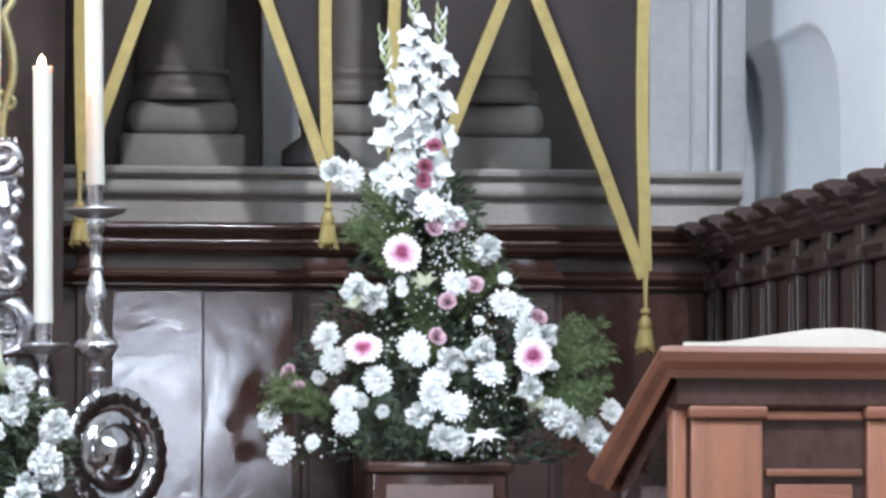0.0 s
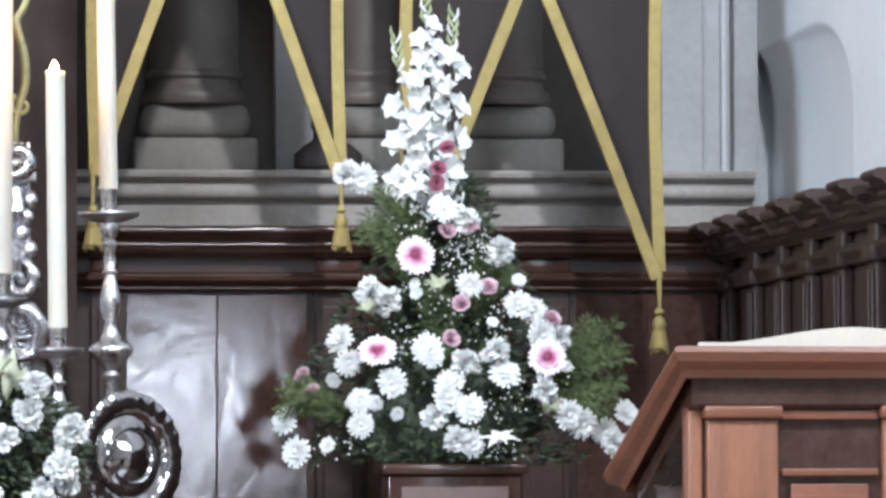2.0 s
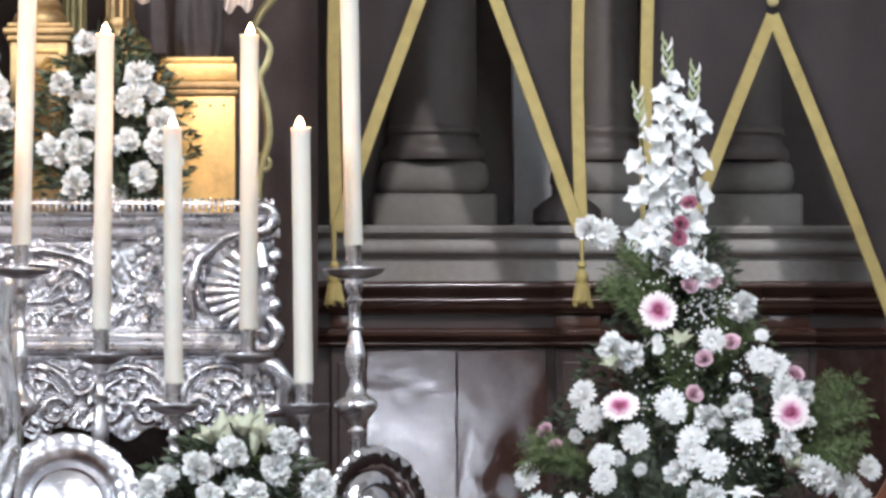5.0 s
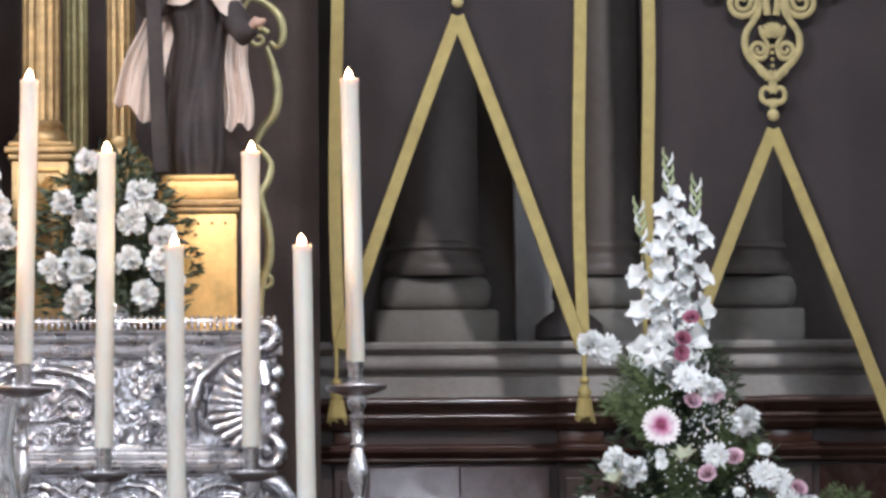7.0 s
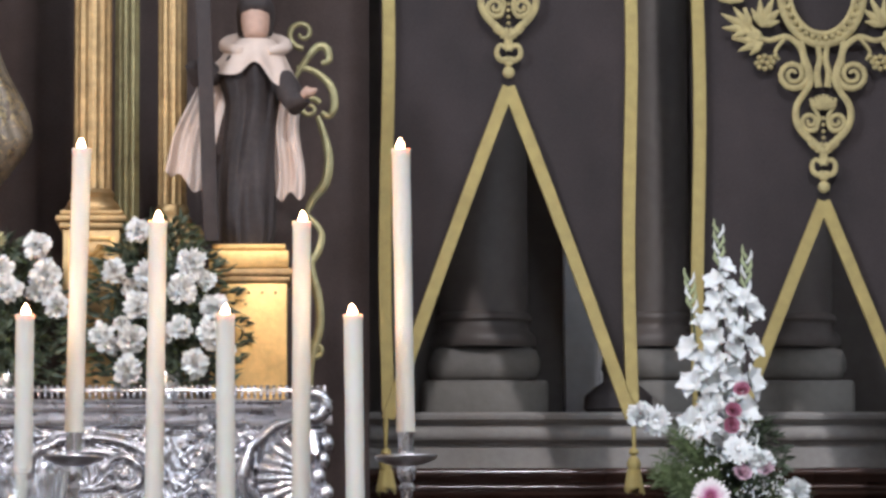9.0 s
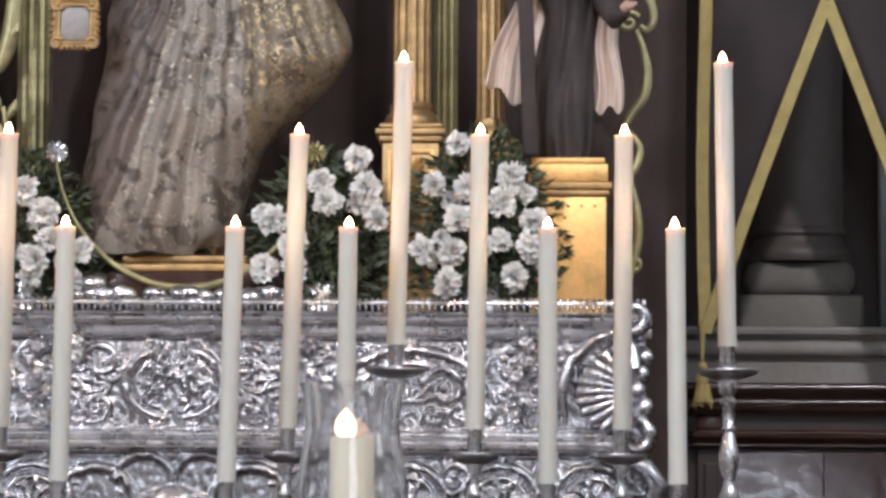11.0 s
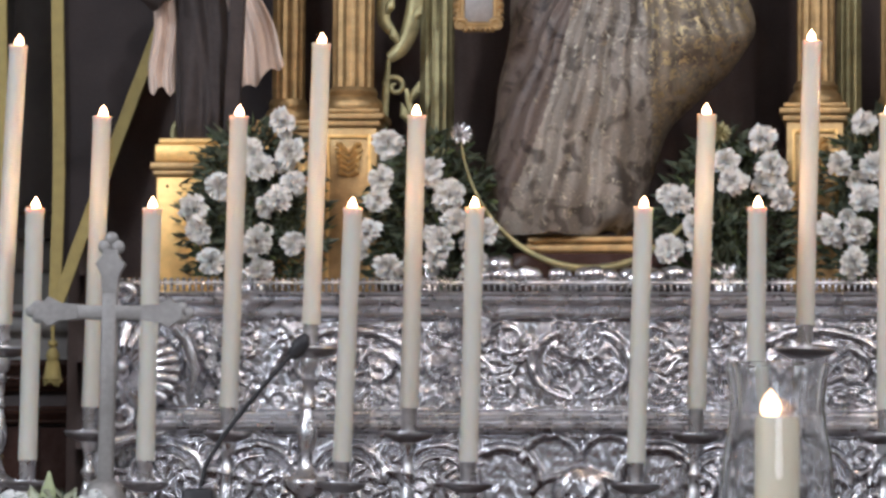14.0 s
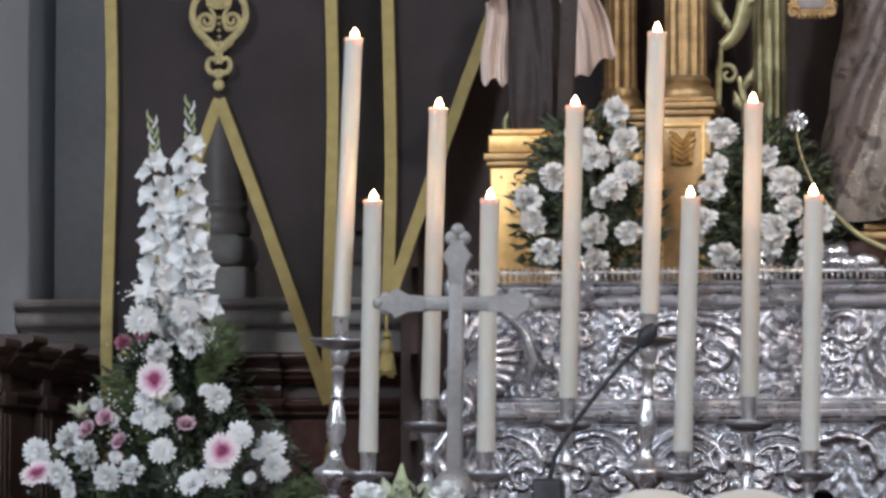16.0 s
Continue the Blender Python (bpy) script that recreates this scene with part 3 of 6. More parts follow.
            for (bx, bz, a, ln) in ((0.165, 0.425, 0.1, 0.085), (0.2, 0.46, 0.5, 0.09), (0.17, 0.47, 2.0, 0.09), (0.22, 0.54, 0.9, 0.11)):
                for f, q in ((-0.9, 0.6), (-0.45, 0.85), (0, 1.0), (0.45, 0.85), (0.9, 0.6)):
                    sweep(bm, [(bx * s, -0.004, bz), ((bx + 0.5 * ln * q * math.cos(a + f)) * s, -0.012, bz + 0.5 * ln * q * math.sin(a + f)), ((bx + ln * q * math.cos(a + f)) * s, -0.004, bz + ln * q * math.sin(a + f))], [0.004, 0.011, 0.002], 6, 0.5)
            add("vine_leaf", bm)
            bm = bmesh.new()
            for k in range(11):
                row, col = divmod(k, 4)
                bmesh.ops.create_uvsphere(bm, u_segments=8, v_segments=6, radius=0.008, matrix=Matrix.Translation(((0.13 + 0.015 * col + 0.007 * row) * s, -0.005, 0.385 - 0.015 * row - 0.004 * (col % 2))))
            add("grapes", bm)["kind"] = "stuff"
        bm = bmesh.new()
        for ra, rb, rr in ((0.115, 0.15, 0.012), (0.092, 0.122, 0.008)):
            sweep(bm, [(ra * math.cos(a), -0.006, 0.57 + rb * math.sin(a)) for a in [math.tau * k / 40 for k in range(41)]], rr, 6, 0.6)
        for k in range(34):
            a = math.tau * k / 34
            bmesh.ops.create_uvsphere(bm, u_segments=8, v_segments=6, radius=0.009, matrix=Matrix.Translation((0.103 * math.cos(a), -0.01, 0.57 + 0.136 * math.sin(a))))
        add("oval_wreath", bm)


TOP = 4.6
for x0, x1, apex, tip, wreath in ((0.36, 1.06, 2.6, 1.70, False), (1.215, 1.935, 2.285, 1.42, True), (-2.53, -1.83, 2.6, 1.70, False), (-3.325, -2.662, 2.262, 1.42, False)):
    hh = hanging(x0, x1, apex, tip, 12.32, TOP, "dark velvet hanging with gold braid and tassels")
    embroidery(hh, (x0 + x1) / 2, apex + 0.025, 12.29, wreath)

# ---- the altar ----
GRADIN = 0.75
structure("altar_step", boxes((XC - 1.75, 0.75, 10.1, 12.6, 0, GRADIN), bevel=0.006), DARK_WOOD, "dark wooden step behind the altar that carries candles and flowers")


def relief(x0, x1, z0, z1, step, strokes, y, floor_edge=None, seed=1):
    """Beaten metal: a fine sheet raised along strokes, each a list of points with radius and height."""
    nx, nz = int((x1 - x0) / step) + 1, int((z1 - z0) / step) + 1
    xs, zs = np.linspace(x0, x1, nx), np.linspace(z0, z1, nz)
    h = np.zeros((nz, nx))
    for pts, r0, r1, top in strokes:
        pts = np.array(pts, float)
        seglen = np.r_[0, np.cumsum(np.hypot(*np.diff(pts, axis=0).T))]
        n = max(2, int(seglen[-1] / (step * 1.2)))
        s = np.linspace(0, seglen[-1], n)
        px, pz = np.interp(s, seglen, pts[:, 0]), np.interp(s, seglen, pts[:, 1])
        for k in range(n):
            r = r0 + (r1 - r0) * k / max(1, n - 1)
            i0, i1 = np.searchsorted(xs, (px[k] - r, px[k] + r))
            j0, j1 = np.searchsorted(zs, (pz[k] - r, pz[k] + r))
            if i1 > i0 and j1 > j0:
                d2 = ((xs[None, i0:i1] - px[k]) ** 2 + (zs[j0:j1, None] - pz[k]) ** 2) / r**2
                hh = top * r * np.sqrt(np.clip(1 - d2, 0, 1))
                h[j0:j1, i0:i1] = np.maximum(h[j0:j1, i0:i1], hh)
    rng = np.random.RandomState(seed)
    gx0, gz0 = np.meshgrid(xs, zs)
    wave = sum(np.sin(gx0 * a + gz0 * b + p) for a, b, p in rng.uniform((40, -160, 0), (220, 160, 6.28), (9, 3)))
    h = h * (1.35 + 0.05 * wave) + 0.0005 * np.abs(wave)
    gx, gz = gx0, gz0
    verts = np.stack([gx, y - h, gz], -1).reshape(-1, 3)
    idx = np.arange(nx * nz).reshape(nz, nx)
    faces = np.stack([idx[:-1, :-1], idx[:-1, 1:], idx[1:, 1:], idx[1:, :-1]], -1).reshape(-1, 4)
    if floor_edge is not None:
        cx = (gx[:-1, :-1] + step / 2).ravel()
        cz = (gz[:-1, :-1] + step / 2).ravel()
        keep = cz > floor_edge(cx)
        faces = faces[keep]
    me = bpy.data.meshes.new("relief")
    me.from_pydata(verts.tolist(), [], faces.tolist())
    me.materials.append(SILVER)
    me.polygons.foreach_set("use_smooth", [True] * len(me.polygons))
    me.update()
    return me


def arc(cx, cz, r, a0, a1, squash=1.0, n=18):
    return [(cx + r * math.cos(radians(a0 + (a1 - a0) * k / n)), cz + squash * r * math.sin(radians(a0 + (a1 - a0) * k / n))) for k in range(n + 1)]


def curl(cx, cz, r, a0, sign, r0=0.012, top=1.0):
    """A scroll that rolls in to a boss."""
    return [(spiral(cx, cz, r, 1.35, radians(a0), sign), r0, r0 * 0.6, top), ([(cx, cz), (cx + 0.001, cz)], r0 * 0.9, r0 * 0.9, top)]


def leaf_fan(cx, cz, a, length, n=5, spread=100, r=0.009):
    out = []
    for k in range(n):
        b = radians(a - spread / 2 + spread * k / max(1, n - 1))
        q = length * (1 - 0.25 * abs(k - (n - 1) / 2) / max(1, n / 2))
        out.append(([(cx, cz), (cx + q * 0.6 * math.cos(b), cz + q * 0.6 * math.sin(b)), (cx + q * math.cos(b + 0.15), cz + q * math.sin(b + 0.15))], r * 0.6, r * 1.1, 1.0))
    return out


def mirrored(strokes):
    return strokes + [([(2 * XC - x, z) for x, z in pts], a, b, t) for pts, a, b, t in strokes]


def main_panel():
    zc = 1.518
    s = []
    # the middle cartouche with its flowers
    s += [(arc(XC, zc + 0.0, 0.125, -80, 60, 0.72), 0.010, 0.016, 0.9), (arc(XC, zc, 0.098, -80, 50, 0.72), 0.006, 0.009, 0.9)]
    s += curl(XC + 0.055, zc + 0.085, 0.032, 200, -1, 0.010)
    s += curl(XC + 0.05, zc - 0.085, 0.03, 90, 1, 0.009)
    rng = random.Random(3)
    for k in range(16):
        s.append(([(XC + rng.uniform(0, 0.085), zc + rng.uniform(-0.045, 0.05))] * 2, rng.uniform(0.010, 0.017), 0.012, 1.0))
    # scrolls and leaves between the middle and the first flower drop
    s += curl(XC + 0.185, zc + 0.055, 0.045, 40, 1, 0.012)
    s += curl(XC + 0.2, zc - 0.06, 0.042, -60, -1, 0.012)
    s += leaf_fan(XC + 0.16, zc, 0, 0.07, 5, 120)
    s += leaf_fan(XC + 0.26, zc + 0.02, 150, 0.06, 5, 140)
    # the outer bay: a large swirl
    s += [(arc(XC + 0.6, zc - 0.03, 0.19, 5, 170, 0.62), 0.012, 0.017, 0.9), (arc(XC + 0.6, zc - 0.035, 0.15, 10, 165, 0.58), 0.007, 0.010, 0.9)]
    for k in range(7):
        s += curl(XC + 0.44 + 0.055 * k, zc + 0.075 + 0.014 * math.cos(k * 2.3), 0.027, 70 * k, (-1) ** k, 0.009)
        s += curl(XC + 0.42 + 0.06 * k, zc - 0.085 + 0.01 * math.sin(k * 1.9), 0.028, 50 + 80 * k, (-1) ** (k + 1), 0.009)
    s += curl(XC + 0.52, zc - 0.01, 0.05, 20, 1, 0.013)
    s += curl(XC + 0.69, zc - 0.01, 0.055, 160, -1, 0.013)
    s += leaf_fan(XC + 0.6, zc - 0.045, 90, 0.075, 7, 170)
    for bx in (0.31, 0.915):
        for k in range(16):
            s.append(([(XC + bx + rng.uniform(-0.045, 0.045), zc + rng.uniform(-0.11, 0.115))] * 2, rng.uniform(0.012, 0.021), 0.013, 1.25))
        for k in range(5):
            s += leaf_fan(XC + bx, zc - 0.09 + 0.045 * k, 0, 0.06, 3, 50)
            s += leaf_fan(XC + bx, zc - 0.09 + 0.045 * k, 180, 0.06, 3, 50)
    s += leaf_fan(XC + 1.02, zc - 0.07, 60, 0.12, 6, 120, 0.011)
    s += curl(XC + 0.98, zc + 0.06, 0.04, 20, 1, 0.011)
    for k in range(110):
        s += leaf_fan(XC + rng.uniform(0.02, 1.15), zc + rng.uniform(-0.11, 0.11), rng.uniform(0, 360), 0.03, 3, 80, 0.006)
    s.append((line((XC, 1.636), (XC + 1.19, 1.636)), 0.006, 0.006, 0.9))
    s.append((line((XC, 1.402), (XC + 1.19, 1.402)), 0.007, 0.007, 0.9))
    return mirrored(s)


def apron():
    s = []
    rng = random.Random(8)
    zc = 1.25
    s += [(arc(XC + 0.075, zc + 0.02, 0.075, 175, 10, 0.9), 0.012, 0.014, 1.0), (arc(XC + 0.2, zc - 0.035, 0.1, 175, 20, 0.9), 0.013, 0.016, 1.0)]
    s += leaf_fan(XC, 1.33, 90, 0.05, 5, 150, 0.010)
    s += [(arc(XC, 1.17, 0.13, 20, 160, 0.55), 0.009, 0.009, 0.8)]
    s += [([(XC, 1.19), (XC + 0.001, 1.19)], 0.07, 0.07, 0.35)]
    for k in range(4):
        cx = XC + 0.36 + 0.235 * k
        s += [(arc(cx, zc - 0.02, 0.095, 190, -10, 0.85), 0.014, 0.012, 1.0), (arc(cx, zc - 0.025, 0.066, 190, -10, 0.85), 0.008, 0.008, 1.0)]
        s += curl(cx - 0.05, zc - 0.055, 0.04, 150, -1, 0.011)
        s += curl(cx + 0.05, zc - 0.055, 0.04, 30, 1, 0.011)
        s += leaf_fan(cx, zc - 0.04, 90, 0.06, 5, 140)
        s += curl(cx + 0.118, zc + 0.035, 0.045, 250, 1, 0.013)
        s += leaf_fan(cx + 0.118, zc - 0.04, 270, 0.07, 5, 110)
        for j in range(14):
            s += leaf_fan(cx + rng.uniform(-0.1, 0.13), zc + rng.uniform(-0.09, 0.08), rng.uniform(0, 360), 0.03, 3, 80, 0.006)
    s.append((line((XC, 1.336), (XC + 1.2, 1.336)), 0.006, 0.006, 0.9))
    return mirrored(s)


def throne():
    t = thing("silver_altar_frontal", "embossed silver altar frontal with scrolls, shells and flowers", "altar frontal")
    ob = new("main_relief", relief(XC - 1.2, XC + 1.2, 1.395, 1.64, 0.003, main_panel(), 11.5))
    ob.parent = t
    ob = new("lower_relief", relief(XC - 1.2, XC + 1.2, 1.12, 1.345, 0.003, apron(), 11.5, lambda x: 1.165 - 0.03 * np.abs(np.sin((x - XC) * math.pi / 0.235)) - 0.012 * np.sin((x - XC) * 55), 2))
    ob.parent = t
    part("core", boxes((XC - 1.19, XC + 1.19, 11.51, 12.15, 1.17, 1.69)), PEWTER, t, "dull silver body", smooth=False)
    bm = bmesh.new()
    moulding(bm, XC - 1.21, XC + 1.21, [(0.0, 1.397), (0.022, 1.396), (0.029, 1.393), (0.031, 1.388), (0.029, 1.383), (0.022, 1.38), (0.019, 1.378), (0.024, 1.375), (0.026, 1.371), (0.024, 1.367), (0.019, 1.365), (0.032, 1.363), (0.039, 1.36), (0.042, 1.355), (0.04, 1.35), (0.033, 1.347), (0.0, 1.345)], 11.5)
    part("middle_moulding", bm, SILVER_WORN, t)
    bm = bmesh.new()
    moulding(bm, XC - 1.215, XC + 1.215, [(0.0, 1.702), (0.05, 1.701), (0.058, 1.698), (0.062, 1.693), (0.06, 1.688), (0.053, 1.685), (0.044, 1.683), (0.042, 1.68), (0.047, 1.677), (0.05, 1.672), (0.048, 1.667), (0.042, 1.663), (0.03, 1.659), (0.022, 1.653), (0.019, 1.649), (0.023, 1.646), (0.022, 1.641), (0.0, 1.638)], 11.5)
    part("top_moulding", bm, SILVER_WORN, t)
    # the pierced gallery on the top edge
    rail = bmesh.new()
    moulding(rail, XC - 1.2, XC + 1.2, [(0.0, 1.728), (0.012, 1.727), (0.014, 1.722), (0.0, 1.719)], 11.46)
    part("gallery_rail", rail, SILVER_WORN, t)
    n = 150
    me = mesh_of(lathed([(0.003, 0.0), (0.0055, 0.008), (0.003, 0.018), (0.003, 0.025), (0.0065, 0.029), (0.005, 0.033), (0.0005, 0.035)], 6), "baluster", SILVER)
    for k in range(n):
        ob = new("baluster", me)
        ob.parent = t
        ob.location = (XC - 1.195 + 2.39 * k / (n - 1), 11.452, 1.702)
    for s in (-1, 1):
        shell(t, s)
        for bx in (0.31, 0.915):
            bouquet_cast(t, XC + s * bx)
    return t


def shell(parent, s):
    """The large curled shell at an end of the frontal, with a scroll above and a foot below."""
    bm = bmesh.new()
    for k in range(5):
        bmesh.ops.create_icosphere(bm, subdivisions=2, radius=0.026, matrix=Matrix.Translation((XC + s * (1.19 + 0.012 * math.sin(2.1 * k)), 11.475, 1.42 + 0.042 * k)) @ Matrix.Diagonal((0.8, 0.8, 1.15, 1)))
    hubpart = part("shell", bm, SILVER, parent, "fluted silver shell")
    hub = Vector((XC + s * 1.185, 11.49, 1.50))
    for k in range(13):
        a = radians(98 + 164 * k / 12)
        ln = Vector((0.165 * math.cos(a) * s, 0, 0.12 * math.sin(a)))
        bm = bmesh.new()
        sweep(bm, [hub + ln * 0.15, hub + ln * 0.55 + Vector((0, -0.045, 0)), hub + ln * 0.9 + Vector((0, -0.03, 0)), hub + ln + Vector((0, 0.01, 0))], [0.005, 0.015, 0.019, 0.004], 10)
        part("shell_rib", bm, SILVER, hubpart)
    bm = bmesh.new()
    sweep(bm, [(XC + s * x, 11.46, z) for x, z in [(1.0, 1.42), (0.985, 1.5), (1.01, 1.58), (1.07, 1.635), (1.13, 1.655)]], [0.003, 0.016, 0.016, 0.014, 0.004], 8)
    sweep(bm, [(XC + s * x, 11.44, z) for x, z in spiral(1.165, 1.69, 0.045, 1.3, 3.6 if s > 0 else 3.6)], [min(0.02, 0.004 + 0.004 * k) - 0.0004 * k for k in range(27)], 8)
    sweep(bm, [(XC + s * x, 11.44, z) for x, z in spiral(1.17, 1.385, 0.05, 1.2, 1.6, -1)], [min(0.02, 0.004 + 0.004 * k) - 0.0004 * k for k in range(27)], 8)
    sweep(bm, [(XC + s * x, 11.45, z) for x, z in [(1.06, 1.34), (1.13, 1.33), (1.2, 1.31), (1.235, 1.26), (1.215, 1.2), (1.17, 1.19), (1.16, 1.23)]], [0.004, 0.02, 0.026, 0.028, 0.022, 0.016, 0.004], 8)
    part("volute", bm, SILVER, parent, "silver scroll")


def bouquet_cast(parent, x):
    """A drop of cast silver flowers that stands proud of the relief."""
    rng = random.Random(int(x * 50))
    for k in range(13):
        bm = bmesh.new()
        px, pz = x + rng.gauss(0, 0.028), 1.43 + 0.27 * k / 12 + rng.uniform(-0.01, 0.01)
        c = Vector((px, 11.455 + rng.uniform(-0.012, 0.012), pz))
        r = rng.uniform(0.010, 0.017)
        for j in range(6):
            a = math.tau * j / 6 + k
            sweep(bm, [c, c + Vector((r * math.cos(a), -0.006, r * math.sin(a))), c + Vector((1.7 * r * math.cos(a), 0.004, 1.7 * r * math.sin(a)))], [0.004, 0.008, 0.002], 5, 0.5)
        bmesh.ops.create_uvsphere(bm, u_segments=8, v_segments=6, radius=0.007, matrix=Matrix.Translation(c + Vector((0, -0.006, 0))))
        part("cast_flower", bm, SILVER_WORN, parent)


throne()

# ---- candles ----


def flame_mesh():
    return lathed([(0.003, 0), (0.009, 0.006), (0.0105, 0.014), (0.009, 0.022), (0.0055, 0.03), (0.0006, 0.037)], 12)


def candle_on_stick(cup, base, top, big):
    """A tall wax candle in a turned silver candlestick; heights over the step."""
    c = thing("altar_candlestick", "turned silver candlestick with a tall lit ivory wax candle", "candlestick", "lit candles on the altar")
    r = 0.0225
    cup, base, top = cup - GRADIN, base - GRADIN, top - GRADIN
    if big:
        prof = [(0.11, 0), (0.115, 0.012), (0.1, 0.03), (0.06, 0.06), (0.035, 0.1), (0.028, 0.16), (0.045, 0.2), (0.05, 0.23), (0.03, 0.27), (0.018, 0.32), (0.016, 0.375), (0.022, 0.385), (0.014, 0.395), (0.03, 0.415), (0.05, 0.435), (0.054, 0.447), (0.05, 0.457), (0.028, 0.468), (0.018, 0.49), (0.014, 0.51), (0.024, 0.545), (0.025, 0.575), (0.016, 0.61), (0.013, 0.625), (0.02, 0.632), (0.014, 0.64), (0.014, 0.69), (0.021, 0.698), (0.013, 0.71), (0.022, 0.725), (0.023, 0.745), (0.02, 0.758)]
        scale = (cup - 0.012) / 0.758
        rc = 0.076
    else:
        prof = [(0.08, 0), (0.085, 0.01), (0.07, 0.022), (0.03, 0.05), (0.018, 0.08), (0.014, 0.12), (0.026, 0.145), (0.03, 0.165), (0.02, 0.185), (0.013, 0.21), (0.012, 0.27), (0.02, 0.285), (0.024, 0.31), (0.014, 0.345), (0.011, 0.36), (0.019, 0.372), (0.011, 0.382), (0.012, 0.41), (0.022, 0.425), (0.02, 0.437)]
        scale = (cup - 0.012) / 0.437
        rc = 0.062
    part("stem", lathed([(a, b * scale) for a, b in prof], 24), SILVER_WORN, c, "turned silver stem")
    part("drip_pan", lathed([(0.014, cup - 0.022), (rc * 0.55, cup - 0.016), (rc * 0.92, cup - 0.006), (rc, cup + 0.003), (rc * 0.985, cup + 0.006), (rc * 0.9, cup + 0.001), (0.02, cup - 0.004)], 32), PEWTER, c, "silver drip pan")
    part("socket", lathed([(r * 0.8, cup - 0.005), (r * 0.84, cup + 0.01), (r * 0.86, base), (r * 0.92, base + 0.004)], 20), SILVER_WORN, c)
    rng = random.Random(int(cup * 977))
    wob = [(r * (1 + rng.uniform(-0.02, 0.02)), base + (top - base) * k / 10) for k in range(11)]
    wob[0] = (r * 1.04, base + 0.002)
    candle = part("candle", lathed([*wob[:-1], (r, top - 0.016), (r * 1.03, top - 0.008), (r * 1.09, top), (r * 1.03, top + 0.002), (r * 0.92, top - 0.004), (r * 0.84, top - 0.012), (r * 0.5, top - 0.015), (0.001, top - 0.016)], 20), WAX, c, "ivory wax candle")
    bm = bmesh.new()
    sweep(bm, [(0, 0, top - 0.017), (0.001, 0, top - 0.008), (0.002, 0, top - 0.003)], 0.0014, 5)
    part("wick", bm, BLACK, candle)
    bm = flame_mesh()
    bm.transform(Matrix.Translation((0.002, 0, top - 0.008)))
    part("flame", bm, FLAME, candle, "small bright candle flame")
    return c


def lean(x, y, dx, dz=1.0):
    """A place on the step, leaning by dx over the candle's height."""
    return Matrix.Translation((x, y, GRADIN)) @ Matrix.Rotation(math.atan(dx / dz), 4, "Y")


kinds = {
    "tall": candle_on_stick(1.53, 1.59, 2.285, True),
    "mid": candle_on_stick(1.322, 1.385, 2.106, False),
    "short": candle_on_stick(1.197, 1.25, 1.866, False),
}
STANDS = (
    ("tall", 11.0, ((-2.397, 0.03), (-1.628, 0.02), (-0.418, 0.016), (0.388, -0.011))),
    ("mid", 11.0, ((-2.174, 0.02), (-1.830, 0.018), (-1.384, 0.014), (-0.681, 0.024), (-0.224, 0.008), (0.133, 0.002))),
    ("short", 10.85, ((-2.301, 0.01), (-2.011, 0.01), (-1.530, 0.022), (-1.223, 0.012), (-0.819, 0.016), (-0.534, 0.004), (-0.047, -0.003), (0.264, -0.007))),
)
for key, y, spots in STANDS:
    zmid = {"tall": 0.86, "mid": 0.66, "short": 0.52}[key]
    for n, (x, dx) in enumerate(spots):
        dz = {"tall": 0.69, "mid": 0.72, "short": 0.616}[key]
        m = lean(x - dx / dz * zmid, y, dx, dz)
        m = m @ Matrix.Rotation(1.3 * n, 4, "Z")
        if key != "tall":
            # the light that each small flame gives
            lamp = bpy.data.lights.new("candle_light", "POINT")
            lamp.energy, lamp.color, lamp.shadow_soft_size = 2.0, (1.0, 0.55, 0.24), 0.012
            new("candle_light", lamp).location = m @ Vector((0.002, 0, {"mid": 2.106, "short": 1.866}[key] - GRADIN + 0.058))
        if n == 0:
            kinds[key].matrix_basis = m
        else:
            copy_thing(kinds[key], m)

# ---- the front altar table with lantern, cross, microphone and missal ----
table = thing("altar_table", "front altar table covered with a white linen cloth", "table", at=(-1.3, 8.85, 0))
part("body", boxes((-0.95, 0.95, -0.42, 0.42, 0, 0.93), bevel=0.01), RED_WOOD_V, table)
part("cloth", boxes((-1.0, 1.0, -0.47, 0.47, 0.932, 0.95), (-1.0, 1.0, -0.47, -0.46, 0.6, 0.932), bevel=0.004), WHITE_CLOTH, table, "white linen cloth")

lantern = thing("hurricane_lantern", "clear glass hurricane lantern with a lit pillar candle", "lantern", at=(-0.419, 8.6, 0.952))
prof = [(0.07, 0.006), (0.098, 0.03), (0.11, 0.1), (0.112, 0.19), (0.104, 0.26), (0.093, 0.32), (0.09, 0.36), (0.095, 0.41), (0.101, 0.437)]
bm = lathed(prof + [(0.0985, 0.438)] + [(a - 0.003, b) for a, b in prof[::-1]][1:], 40)
g = part("glass_chimney", bm, GLASS, lantern, "clear blown glass")
g.visible_shadow = False
part("base", lathed([(0.075, 0), (0.08, 0.004), (0.06, 0.012), (0.001, 0.013)], 28), SILVER, lantern)
pillar = part("candle", lathed([(0.042, 0.014), (0.043, 0.1), (0.0425, 0.33), (0.041, 0.336), (0.034, 0.334), (0.02, 0.328), (0.001, 0.327)], 28), PILLAR_WAX, lantern, "ivory pillar candle")
bm = flame_mesh()
bm.transform(Matrix.Translation((-0.012, 0, 0.332)) @ Matrix.Diagonal((2.0, 2.0, 1.55, 1)))
part("flame", bm, FLAME, pillar, "bright candle flame")

# standing cross
cross = thing("altar_cross", "plain worn silver standing cross with trefoil ends on the altar", "cross", at=(-1.822, 9.22, 0.952))


